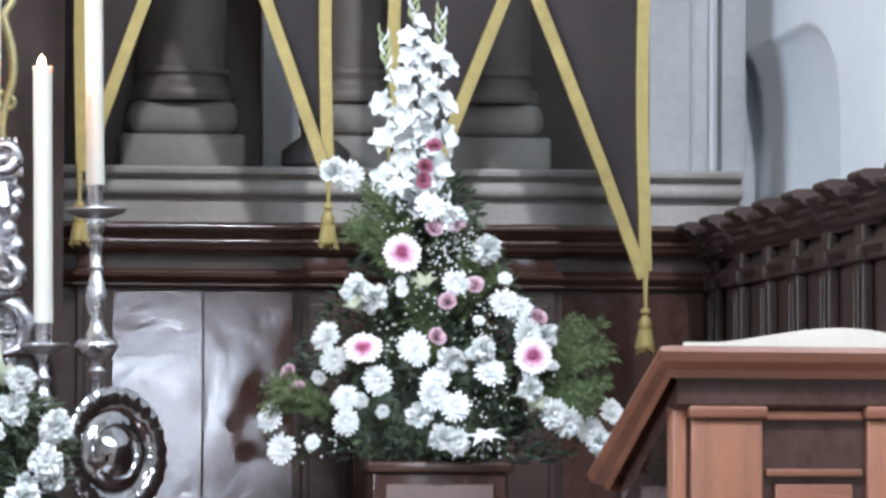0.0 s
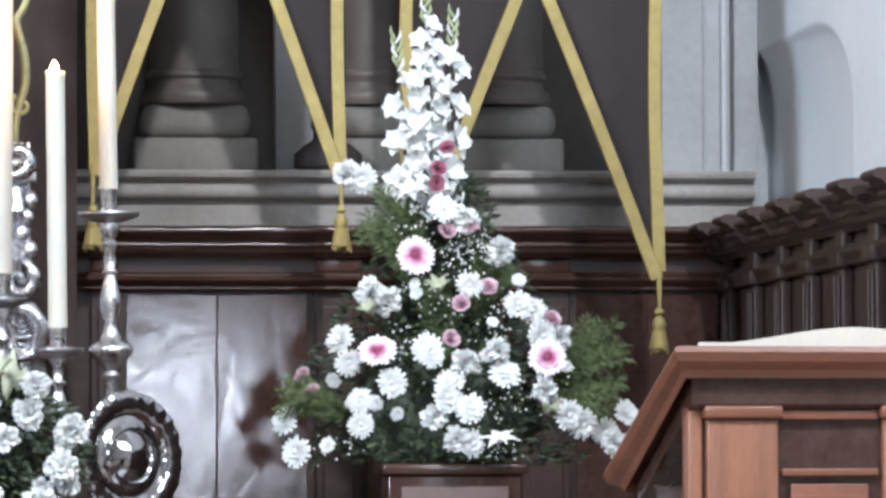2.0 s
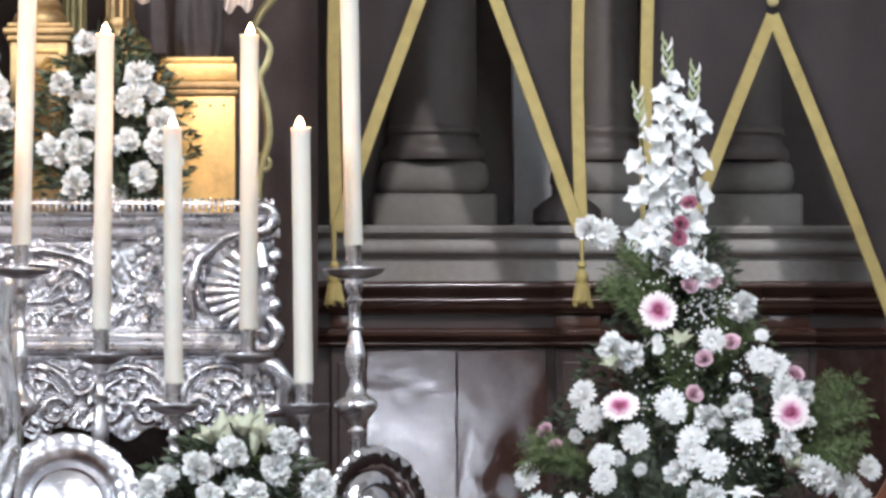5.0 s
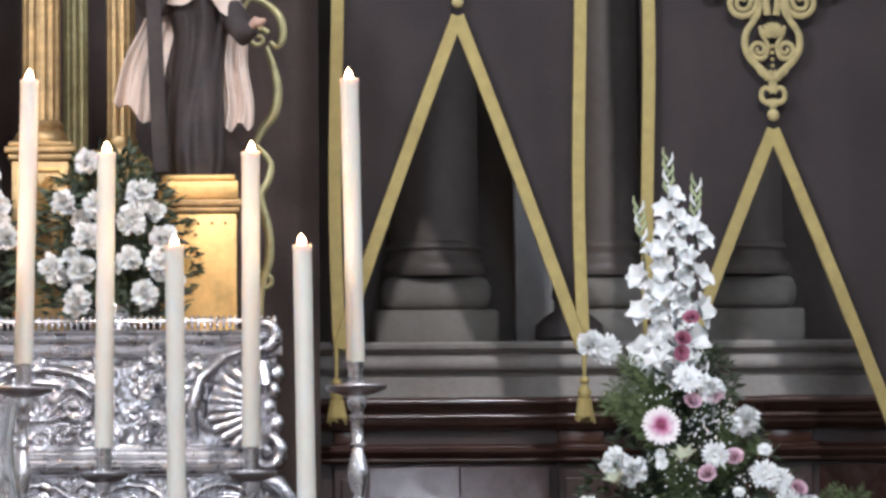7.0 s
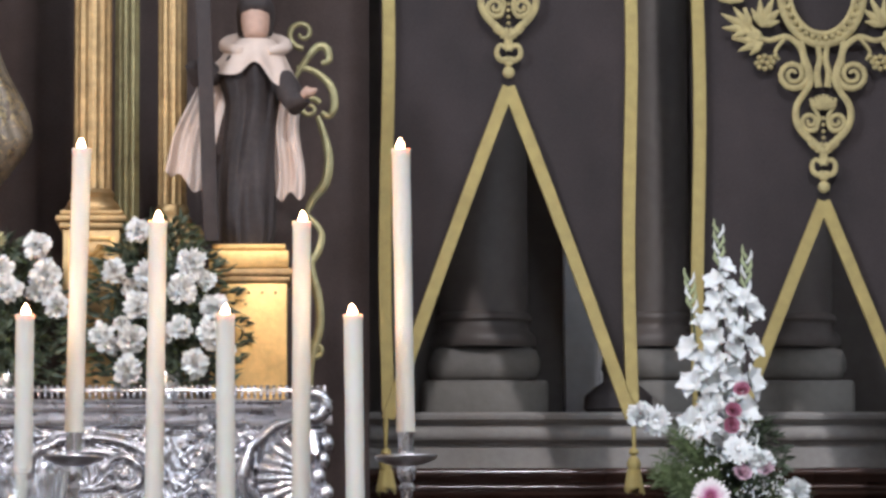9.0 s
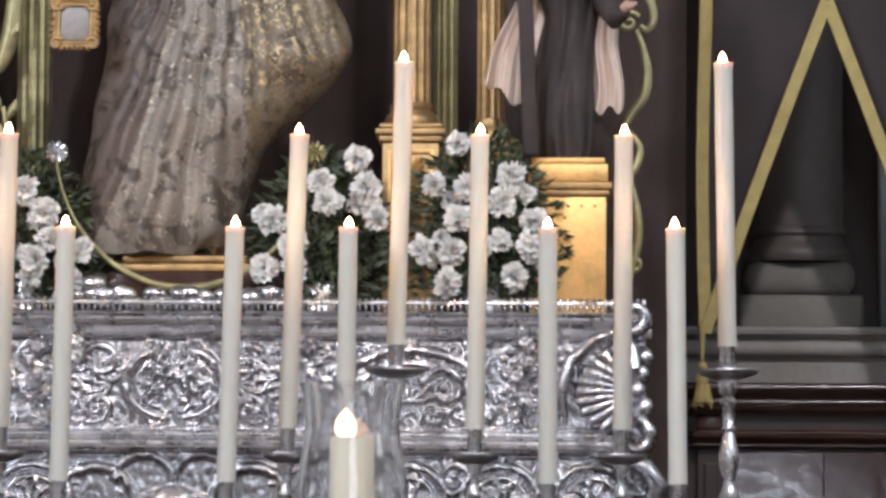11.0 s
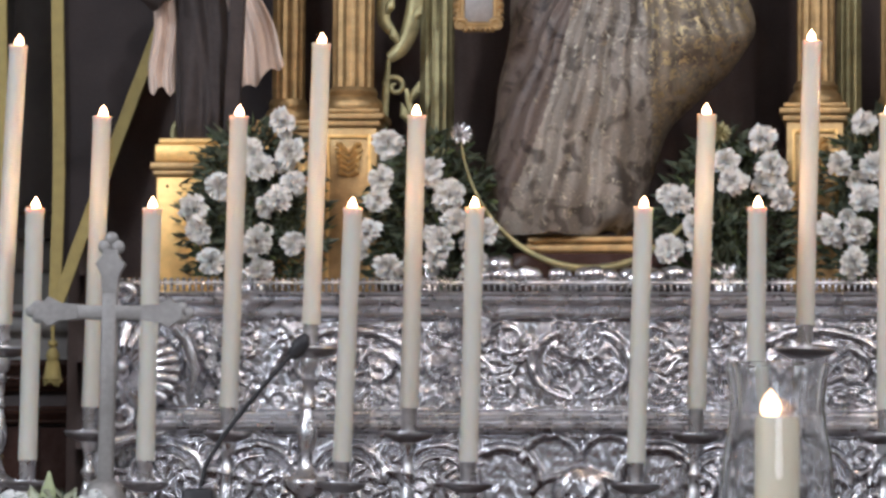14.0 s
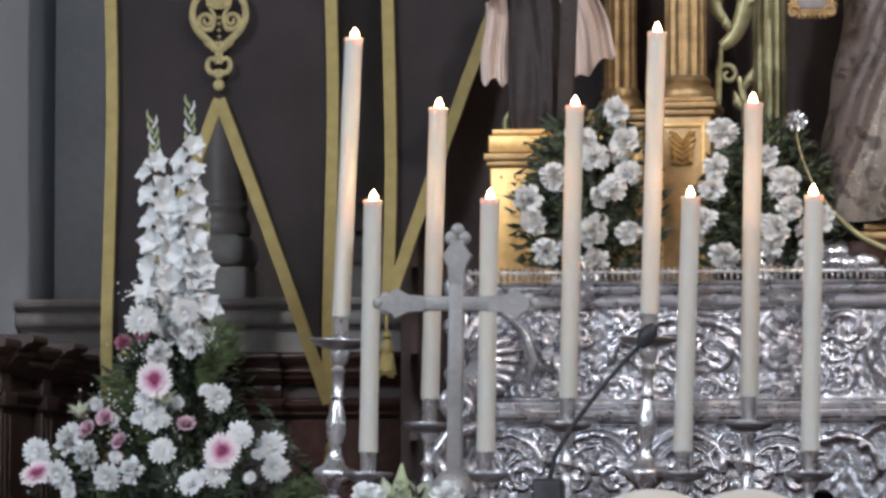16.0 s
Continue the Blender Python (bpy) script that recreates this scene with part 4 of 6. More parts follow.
def trefoil(bm, x, z, ax, az, r):
    for dx, dz in ((ax * r * 1.1, az * r * 1.1), (az * r * 0.9, ax * r * 0.9), (-az * r * 0.9, -ax * r * 0.9)):
        bmesh.ops.create_uvsphere(bm, u_segments=12, v_segments=8, radius=r, matrix=Matrix.Translation((x + dx, 0, z + dz)) @ Matrix.Diagonal((1, 0.45, 1, 1)))


bm = boxes((-0.016, 0.016, -0.012, 0.012, 0.2, 0.70), (-0.145, 0.145, -0.0115, 0.0115, 0.554, 0.584), bevel=0.004)
trefoil(bm, 0, 0.705, 0, 1, 0.015)
trefoil(bm, -0.15, 0.569, -1, 0, 0.013)
trefoil(bm, 0.15, 0.569, 1, 0, 0.013)
# flared ends, each a flat kite-shaped plate that widens towards its tip
for dx, dz, a in ((-0.112, 0.569, -90), (0.112, 0.569, 90), (0, 0.655, 0)):
    m = Matrix.Translation((dx, 0, dz)) @ Matrix.Rotation(radians(a), 4, "Y")
    outline = [(-0.0155, -0.045), (0.0155, -0.045), (0.018, -0.01), (0.031, 0.014), (0.022, 0.024), (0.01, 0.042), (-0.01, 0.042), (-0.022, 0.024), (-0.031, 0.014), (-0.018, -0.01)]
    fr = [bm.verts.new(m @ Vector((x, -0.0135, z))) for x, z in outline]
    bk = [bm.verts.new(m @ Vector((x, 0.0135, z))) for x, z in outline]
    bm.faces.new(fr)
    bm.faces.new(bk[::-1])
    for k in range(len(fr)):
        bm.faces.new((fr[k], bk[k], bk[(k + 1) % len(fr)], fr[(k + 1) % len(fr)]))
bmesh.ops.recalc_face_normals(bm, faces=bm.faces[:])
bm.transform(Matrix.Rotation(radians(0.8), 4, "Y"))
part("shaft", bm, TIN, cross)
part("foot", lathed([(0.085, 0), (0.088, 0.012), (0.07, 0.03), (0.045, 0.07), (0.03, 0.12), (0.04, 0.16), (0.048, 0.185), (0.035, 0.21), (0.02, 0.225)], 24), TIN, cross)

mic = thing("gooseneck_microphone", "black gooseneck microphone on the altar", "microphone", at=(-1.6, 9.15, 0.952))
part("base", boxes((-0.045, 0.02, -0.03, 0.03, 0, 0.205), bevel=0.008), BLACK, mic)
bm = bmesh.new()
sweep(bm, [(-0.01, 0, 0.2), (0.0, 0, 0.25), (0.035, 0, 0.31), (0.085, 0, 0.375), (0.14, 0, 0.44), (0.185, 0, 0.487)], 0.005, 8)
part("gooseneck", bm, BLACK, mic)
bm = bmesh.new()
sweep(bm, [(0.175, 0, 0.475), (0.187, 0, 0.49), (0.2, 0, 0.508), (0.208, 0, 0.52)], [0.012, 0.018, 0.017, 0.006], 12)
part("microphone_head", bm, BLACK, mic)

# ---- the wooden lectern with an open book ----


def lectern():
    L = thing("lectern", "polished reddish wood lectern with moulded sloping desk", "lectern", at=(1.445, 8.6, 0))
    L.rotation_euler = (0, 0, radians(11))
    W, D, H = 0.62, 0.37, 1.165
    slope = math.tan(radians(31))
    prof = [(0.0, 0.0), (0.03, -0.002), (0.034, -0.012), (0.026, -0.03), (0.008, -0.046), (0.0, -0.062)]
    # the desk: a sloping slab with a moulding round it, high edge to the nave
    bm = bmesh.new()
    for i in range(len(prof) - 1):
        (f0, z0), (f1, z1) = prof[i], prof[i + 1]
        ring = []
        for f, z in ((f0, z0), (f1, z1)):
            ring.append([bm.verts.new(Vector(p)) for p in ((-f, D + f, H + z - (D + f) * slope), (-f, -f, H + z), (W + f, -f, H + z), (W + f, D + f, H + z - (D + f) * slope))])
        for k in range(4):
            bm.faces.new((ring[0][k], ring[1][k], ring[1][(k + 1) % 4], ring[0][(k + 1) % 4]))
    bm.faces.new([bm.verts.new(p) for p in ((0, 0, H), (W, 0, H), (W, D, H - D * slope), (0, D, H - D * slope))])
    part("desk_moulding", bm, RED_WOOD, L, "moulded mahogany desk edge")
    # underside, front and side panels are darker than the mouldings and posts
    h2 = H - 0.062
    bm = bmesh.new()
    a = [bm.verts.new(p) for p in ((0.02, 0.02, h2), (W - 0.02, 0.02, h2), (W - 0.02, 0.02, h2 - 0.05), (0.02, 0.02, h2 - 0.05))]
    b = [bm.verts.new(p) for p in ((0.02, D - 0.02, h2 - (D - 0.04) * slope), (W - 0.02, D - 0.02, h2 - (D - 0.04) * slope), (W - 0.02, D - 0.02, h2 - 0.05 - (D - 0.04) * slope), (0.02, D - 0.02, h2 - 0.05 - (D - 0.04) * slope))]
    bm.faces.new(a)
    bm.faces.new(b[::-1])
    for k in range(4):
        bm.faces.new((a[k], b[k], b[(k + 1) % 4], a[(k + 1) % 4]))
    part("desk_box", bm, DARK_WOOD, L, "darker underside")
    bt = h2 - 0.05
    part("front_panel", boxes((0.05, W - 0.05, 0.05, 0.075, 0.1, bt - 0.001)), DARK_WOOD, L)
    for x0, x1 in ((0.055, 0.20), (W - 0.2, W - 0.055)):
        part("pilaster", boxes((x0, x1, 0.03, 0.048, 0.12, bt - 0.03), bevel=0.003), RED_WOOD_V, L)
        part("pilaster_cap", boxes((x0 - 0.008, x1 + 0.008, 0.018, 0.048, bt - 0.028, bt - 0.002), bevel=0.006), RED_WOOD, L)
    part("rail", boxes((0.21, W - 0.21, 0.034, 0.048, bt - 0.03, bt - 0.012), (0.21, W - 0.21, 0.034, 0.048, bt - 0.14, bt - 0.125), (0.23, W - 0.23, 0.036, 0.048, bt - 0.3, bt - 0.155), bevel=0.003), RED_WOOD, L)
    for x in (0.02, W - 0.05):
        part("corner_post", boxes((x, x + 0.028, 0.04, 0.08, 0.1, bt - 0.004), bevel=0.004), RED_WOOD_V, L)
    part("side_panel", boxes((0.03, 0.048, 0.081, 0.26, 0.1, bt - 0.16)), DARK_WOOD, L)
    part("plinth", boxes((0.0, W, 0.0, 0.4, 0, 0.1), bevel=0.008), RED_WOOD, L)
    return L


lectern()
book = thing("open_book", "large open book with cream pages on the lectern", "book", at=(1.445, 8.6, 1.165))
book.rotation_euler = (0, 0, radians(11))
bm = bmesh.new()
rows = []
SL = math.tan(radians(31))
for i in range(25):
    u = i / 24
    x = 0.045 + 0.54 * u
    hgt = 0.010 + 0.042 * math.sin(math.pi * min(1, max(0, (u - 0.12) / 0.86))) ** 1.2 * (0.35 + 0.65 * u)
    rows.append([bm.verts.new((x, 0.05, hgt - 0.05 * SL)), bm.verts.new((x, 0.34, hgt - 0.34 * SL)), bm.verts.new((x, 0.34, 0.002 - 0.34 * SL)), bm.verts.new((x, 0.05, 0.002 - 0.05 * SL))])
for a, b in zip(rows, rows[1:]):
    for k in range(4):
        bm.faces.new((a[k], b[k], b[(k + 1) % 4], a[(k + 1) % 4]))
bm.faces.new(rows[0])
bm.faces.new(rows[-1][::-1])
bm.transform(Matrix.Translation((0, 0, 0.028)))
part("page_block", bm, PAPER, book)
part("cover", boxes((0.035, 0.595, 0.0, 0.33, 0.0, 0.004)), RED_WOOD, book).matrix_basis = Matrix.Translation((0, 0.04, 0.002 - 0.04 * SL)) @ Matrix.Rotation(-radians(31), 4, "X")

# ---- on top of the frontal: gilded columns, pedestals, figures ----
SHELF = 1.7


def gilded_column(x, r, foot, mat, label, y=11.85, ped=None, pedmat=None):
    c = thing("gilded_column", label, "column", "gilded columns", at=(x, y, SHELF + 0.004))
    h = foot - SHELF - 0.004
    if ped:
        w = ped
        part("pedestal", boxes((-w / 2, w / 2, -w / 2, w / 2, 0, h - 0.07), bevel=0.004), pedmat or GILT_OLD, c)
        bm = boxes((-w * 0.56, w * 0.56, -w * 0.56, w * 0.56, h - 0.07, h - 0.052), (-w * 0.62, w * 0.62, -w * 0.62, w * 0.62, h - 0.052, h - 0.034), (-w * 0.55, w * 0.55, -w * 0.55, w * 0.55, h - 0.034, h - 0.02), bevel=0.004)
        part("pedestal_cap", bm, GILT_OLD, c)
        bm = boxes((-w * 0.4, -w * 0.34, -w / 2 - 0.006, -w / 2 - 0.001, 0.03, h - 0.09), (w * 0.34, w * 0.4, -w / 2 - 0.006, -w / 2 - 0.001, 0.03, h - 0.09), (-w * 0.34, w * 0.34, -w / 2 - 0.006, -w / 2 - 0.001, h - 0.1, h - 0.09), bevel=0.001)
        for k in range(5):
            a = 0.5 + 0.35 * k
            for s in (-1, 1):
                sweep(bm, [(0, -w / 2 - 0.004, h - 0.2 + 0.015 * k), (s * w * 0.15, -w / 2 - 0.012, h - 0.19 + 0.018 * k), (s * w * 0.24 * math.sin(a), -w / 2 - 0.006, h - 0.17 + 0.014 * k)], [0.004, 0.008, 0.003], 6)
        part("carved_panel", bm, GILT, c, "carved gilt foliage")
    part("base", lathed([(r * 1.4, h - 0.02), (r * 1.45, h - 0.008), (r * 1.3, h + 0.008), (r * 1.12, h + 0.016), (r * 1.2, h + 0.028), (r * 1.05, h + 0.04)], 28), GILT_OLD if ped else mat, c)
    bm = bmesh.new()
    n, seg = 14, 84
    rings = []
    for z in (h + 0.04, h + 0.05, h + 0.6, 2.0):
        rings.append([bm.verts.new(((r - 0.10 * r * abs(math.sin(n * math.pi * k / seg))) * math.cos(math.tau * k / seg), (r - 0.10 * r * abs(math.sin(n * math.pi * k / seg))) * math.sin(math.tau * k / seg), z)) for k in range(seg)])
    for a, b in zip(rings, rings[1:]):
        for k in range(seg):
            bm.faces.new((a[k], a[(k + 1) % seg], b[(k + 1) % seg], b[k]))
    part("fluted_shaft", bm, mat, c)
    part("capital", lathed([(r, 2.0), (r * 1.1, 2.01), (r * 1.0, 2.03), (r * 1.5, 2.15), (r * 1.6, 2.17), (0.001, 2.18)], 20), mat, c)
    return c


gilded_column(-0.410, 0.050, 2.236, GILT_OLD, "gilded fluted column on a carved gilt pedestal", ped=0.15)
gilded_column(-0.203, 0.038, 2.205, GILT_OLD, "gilded fluted column on a gilt pedestal", ped=0.14, y=11.95)
gilded_column(-0.325, 0.033, 1.80, GILT_GREEN, "slender greenish gilt fluted column", y=12.0)
gilded_column(-1.634, 0.056, 2.225, GILT_OLD, "gilded fluted column on a carved gilt pedestal", ped=0.15)
gilded_column(-1.820, 0.044, 2.205, GILT_OLD, "gilded fluted column on a gilt pedestal", ped=0.14, y=11.95)
gilded_column(-1.425, 0.046, 1.80, GILT_GREEN, "slender greenish gilt fluted column", y=12.0)


def saint_pedestal(x):
    p = thing("gilt_pedestal", "bright gilt pedestal with stepped top under a figure", "pedestal", "gilt pedestals", at=(x, 11.8, SHELF + 0.004))
    part("block", boxes((-0.1, 0.1, -0.1, 0.1, 0, 0.315), bevel=0.004), GILT, p, "gilt block")
    part("cornice", boxes((-0.108, 0.108, -0.108, 0.108, 0.316, 0.332), (-0.115, 0.115, -0.115, 0.115, 0.332, 0.352), bevel=0.004), GILT_OLD, p)
    part("top_block", boxes((-0.104, 0.104, -0.104, 0.104, 0.353, 0.4), (-0.096, 0.096, -0.096, 0.096, 0.4, 0.417), bevel=0.004), GILT, p)
    for k in range(5):
        bm = bmesh.new()
        bmesh.ops.create_uvsphere(bm, u_segments=8, v_segments=6, radius=0.004, matrix=Matrix.Translation((-0.07 + 0.035 * k, -0.101, 0.29)))
        part("stud", bm, GILT_OLD, p)
    return p


saint_pedestal(0.002)
saint_pedestal(-2.035)


def loft(bm, rows, seg=48, fold=0.0, nfold=9, mat=0, phase=0.0):
    """A draped body from rows of (z, left, right, depth, y), with folds."""
    rings = []
    for z, l, r, d, y in rows:
        ring = []
        for k in range(seg):
            a = math.tau * k / seg
            f = 1 + fold * (math.sin(nfold * a + phase + 3 * z) + 0.5 * math.sin((2 * nfold + 1) * a + 5 * z))
            ring.append(bm.verts.new(((l + r) / 2 + (r - l) / 2 * math.cos(a) * f, y + d * math.sin(a) * f, z)))
        rings.append(ring)
    fs = []
    for a, b in zip(rings, rings[1:]):
        for k in range(seg):
            fs.append(bm.faces.new((a[k], a[(k + 1) % seg], b[(k + 1) % seg], b[k])))
    fs += [bm.faces.new(rings[0][::-1]), bm.faces.new(rings[-1])]
    for f in fs:
        f.material_index = mat


def drape(bm, tl, tr, bl, br, y, folds, amp, mat, phase=0.0, nu=40, nv=26):
    """A hanging piece of carved cloth between four corners (x, z), with folds that open downwards and a sagging hem."""
    sheets = []
    for back in (0.0, 0.007):
        grid = []
        for j in range(nv + 1):
            v = j / nv
            row = []
            for i in range(nu + 1):
                u = i / nu
                px = (tl[0] * (1 - u) + tr[0] * u) * (1 - v) + (bl[0] * (1 - u) + br[0] * u) * v
                pz = (tl[1] * (1 - u) + tr[1] * u) * (1 - v) + (bl[1] * (1 - u) + br[1] * u) * v
                w = math.sin(folds * math.tau * u + phase + 1.2 * v) + 0.5 * math.sin(2.3 * folds * math.tau * u + 2 * phase - v)
                w += 1.4 * noise.noise(Vector((14 * px, 3 * phase, 9 * pz)))
                row.append(bm.verts.new((px + 0.006 * math.sin(7 * v + phase), y + back - amp * (0.35 + 0.65 * v) * w, pz - 0.012 * v * v * math.sin(folds * math.tau * u + phase))))
            grid.append(row)
        for j in range(nv):
            for i in range(nu):
                q = (grid[j][i], grid[j + 1][i], grid[j + 1][i + 1], grid[j][i + 1])
                bm.faces.new(q[::-1] if back else q).material_index = mat
        sheets.append(grid)
    fa, fb = sheets
    rim = [(0, i) for i in range(nu)] + [(j, nu) for j in range(nv)] + [(nv, i) for i in range(nu, 0, -1)] + [(j, 0) for j in range(nv, 0, -1)]
    for (j0, i0), (j1, i1) in zip(rim, rim[1:] + rim[:1]):
        bm.faces.new((fa[j0][i0], fa[j1][i1], fb[j1][i1], fb[j0][i0])).material_index = mat


def saint(x, s):
    """A carved figure: dark habit, pale shoulder cape, a cloak that hangs at both sides and a dark staff, as one plain shape."""
    bm = bmesh.new()
    rows = smoothed([(0.0, -0.075, 0.06, 0.055, 0), (0.05, -0.088, 0.07, 0.065, 0), (0.15, -0.085, 0.07, 0.06, 0), (0.28, -0.068, 0.07, 0.052, 0), (0.37, -0.062, 0.075, 0.05, 0), (0.44, -0.08, 0.085, 0.055, 0), (0.49, -0.07, 0.08, 0.05, 0), (0.52, -0.03, 0.03, 0.03, 0)], 7)
    seg = 110
    rings = []
    for z, l, r, d, y in rows:
        ring = []
        for k in range(seg):
            a = math.tau * k / seg
            f = 1 + 0.10 * math.sin(5 * a + 5 * z + 1.5 * noise.noise(Vector((2 * a, 0, 4 * z)))) + 0.05 * math.sin(13 * a - 9 * z) + 0.3 * noise.noise(Vector((2.2 * math.cos(a), 2.2 * math.sin(a), 5 * z)))
            ring.append(bm.verts.new(((l + r) / 2 + (r - l) / 2 * math.cos(a) * (0.85 + 0.15 * f), y + d * math.sin(a) * f * 1.1, z)))
        rings.append(ring)
    for a, b in zip(rings, rings[1:]):
        for k in range(seg):
            bm.faces.new((a[k], a[(k + 1) % seg], b[(k + 1) % seg], b[k]))
    bm.faces.new(rings[0][::-1])
    bm.faces.new(rings[-1])
    # the shoulder cape, longer over the arms and cut up to a point in front
    seg, rings = 96, []
    for j in range(15):
        v = j / 14
        ring = []
        for k in range(seg):
            a = math.tau * k / seg
            low = 0.425 + 0.05 * math.exp(-(((a - 1.5 * math.pi) / 0.3) ** 2)) + 0.03 * math.cos(a - math.pi)
            z = 0.545 + (low - 0.545) * v
            fold = 1 + 0.05 * v * math.sin(9 * a + 3 * v) + 0.10 * v * noise.noise(Vector((2 * math.cos(a), 2 * math.sin(a), 3 * v)))
            q = v**0.7
            ring.append(bm.verts.new((0.018 + (0.045 + 0.078 * q) * math.cos(a) * fold, (0.042 + 0.042 * q) * math.sin(a) * fold, z)))
        rings.append(ring)
    for a, b in zip(rings, rings[1:]):
        for k in range(seg):
            bm.faces.new((a[k], b[k], b[(k + 1) % seg], a[(k + 1) % seg])).material_index = 1
    n0 = len(bm.faces)
    sweep(bm, [(0.018 + 0.078 * math.cos(t), 0.058 * math.sin(t), 0.528 + 0.022 * math.sin(t)) for t in [radians(-66 + 312 * k / 30) for k in range(31)]], [0.012 + 0.012 * math.sin(math.pi * k / 30) for k in range(31)], 10, 1.0)
    bm.faces.ensure_lookup_table()
    for f in bm.faces[n0:]:
        f.material_index = 1
    drape(bm, (-0.13, 0.45), (-0.055, 0.45), (-0.225, 0.205), (-0.10, 0.12), 0.0, 2.0, 0.012, 1, 0.6)
    drape(bm, (0.06, 0.42), (0.135, 0.41), (0.04, 0.125), (0.145, 0.135), 0.0, 2.2, 0.012, 1, 2.1)
    # sleeves and the held-out end of one
    sweep(bm, [(0.09, -0.03, 0.44), (0.105, -0.055, 0.40), (0.125, -0.08, 0.37), (0.145, -0.095, 0.385)], [0.03, 0.036, 0.036, 0.022], 14)
    sweep(bm, [(-0.09, -0.02, 0.45), (-0.13, -0.05, 0.44), (-0.15, -0.075, 0.47)], [0.03, 0.03, 0.018], 14)
    n0 = len(bm.faces)
    sweep(bm, [(0.143, -0.097, 0.385), (0.155, -0.105, 0.395), (0.165, -0.11, 0.392), (0.178, -0.115, 0.4)], [0.012, 0.015, 0.012, 0.004], 10)
    bm.faces.ensure_lookup_table()
    for f in bm.faces[n0:]:
        f.material_index = 2
    loft(bm, smoothed([(0.51, -0.005, 0.04, 0.024, -0.01), (0.54, -0.006, 0.042, 0.026, -0.014), (0.555, -0.014, 0.05, 0.036, -0.018), (0.59, -0.02, 0.055, 0.042, -0.012), (0.63, -0.018, 0.052, 0.04, -0.006), (0.65, 0.005, 0.03, 0.02, 0)]), seg=24, mat=2)
    loft(bm, smoothed([(0.56, -0.026, 0.06, 0.03, 0.03), (0.6, -0.03, 0.066, 0.042, 0.016), (0.622, -0.03, 0.066, 0.054, 0.0), (0.645, -0.024, 0.06, 0.05, -0.004), (0.672, 0.0, 0.034, 0.02, -0.002)]), seg=24, fold=0.04, nfold=6, mat=0)
    staff = bmesh.new()
    box(staff, -0.02, 0.02, -0.125, -0.09, 0.0, 1.0, bevel=0.003)
    staff.transform(Matrix.Translation((-0.095, 0, 0)) @ Matrix.Rotation(radians(-2.2), 4, "Y"))
    me = bpy.data.meshes.new("staff")
    staff.to_mesh(me)
    staff.free()
    bm.from_mesh(me)
    bpy.data.meshes.remove(me)
    bm.transform(Matrix.Translation((x, 11.8, 2.124)) @ Matrix.Diagonal((s, 1, 1, 1)))
    if s < 0:
        bmesh.ops.reverse_faces(bm, faces=bm.faces[:])
    ob = part("carved_figure", bm, [HABIT, CAPE, SKIN])
    return tagged(ob, "carved wooden figure with dark habit, pale cape and dark staff", "statue", "figures beside the altar")


saint(0.0, 1)
saint(-2.03, -1)


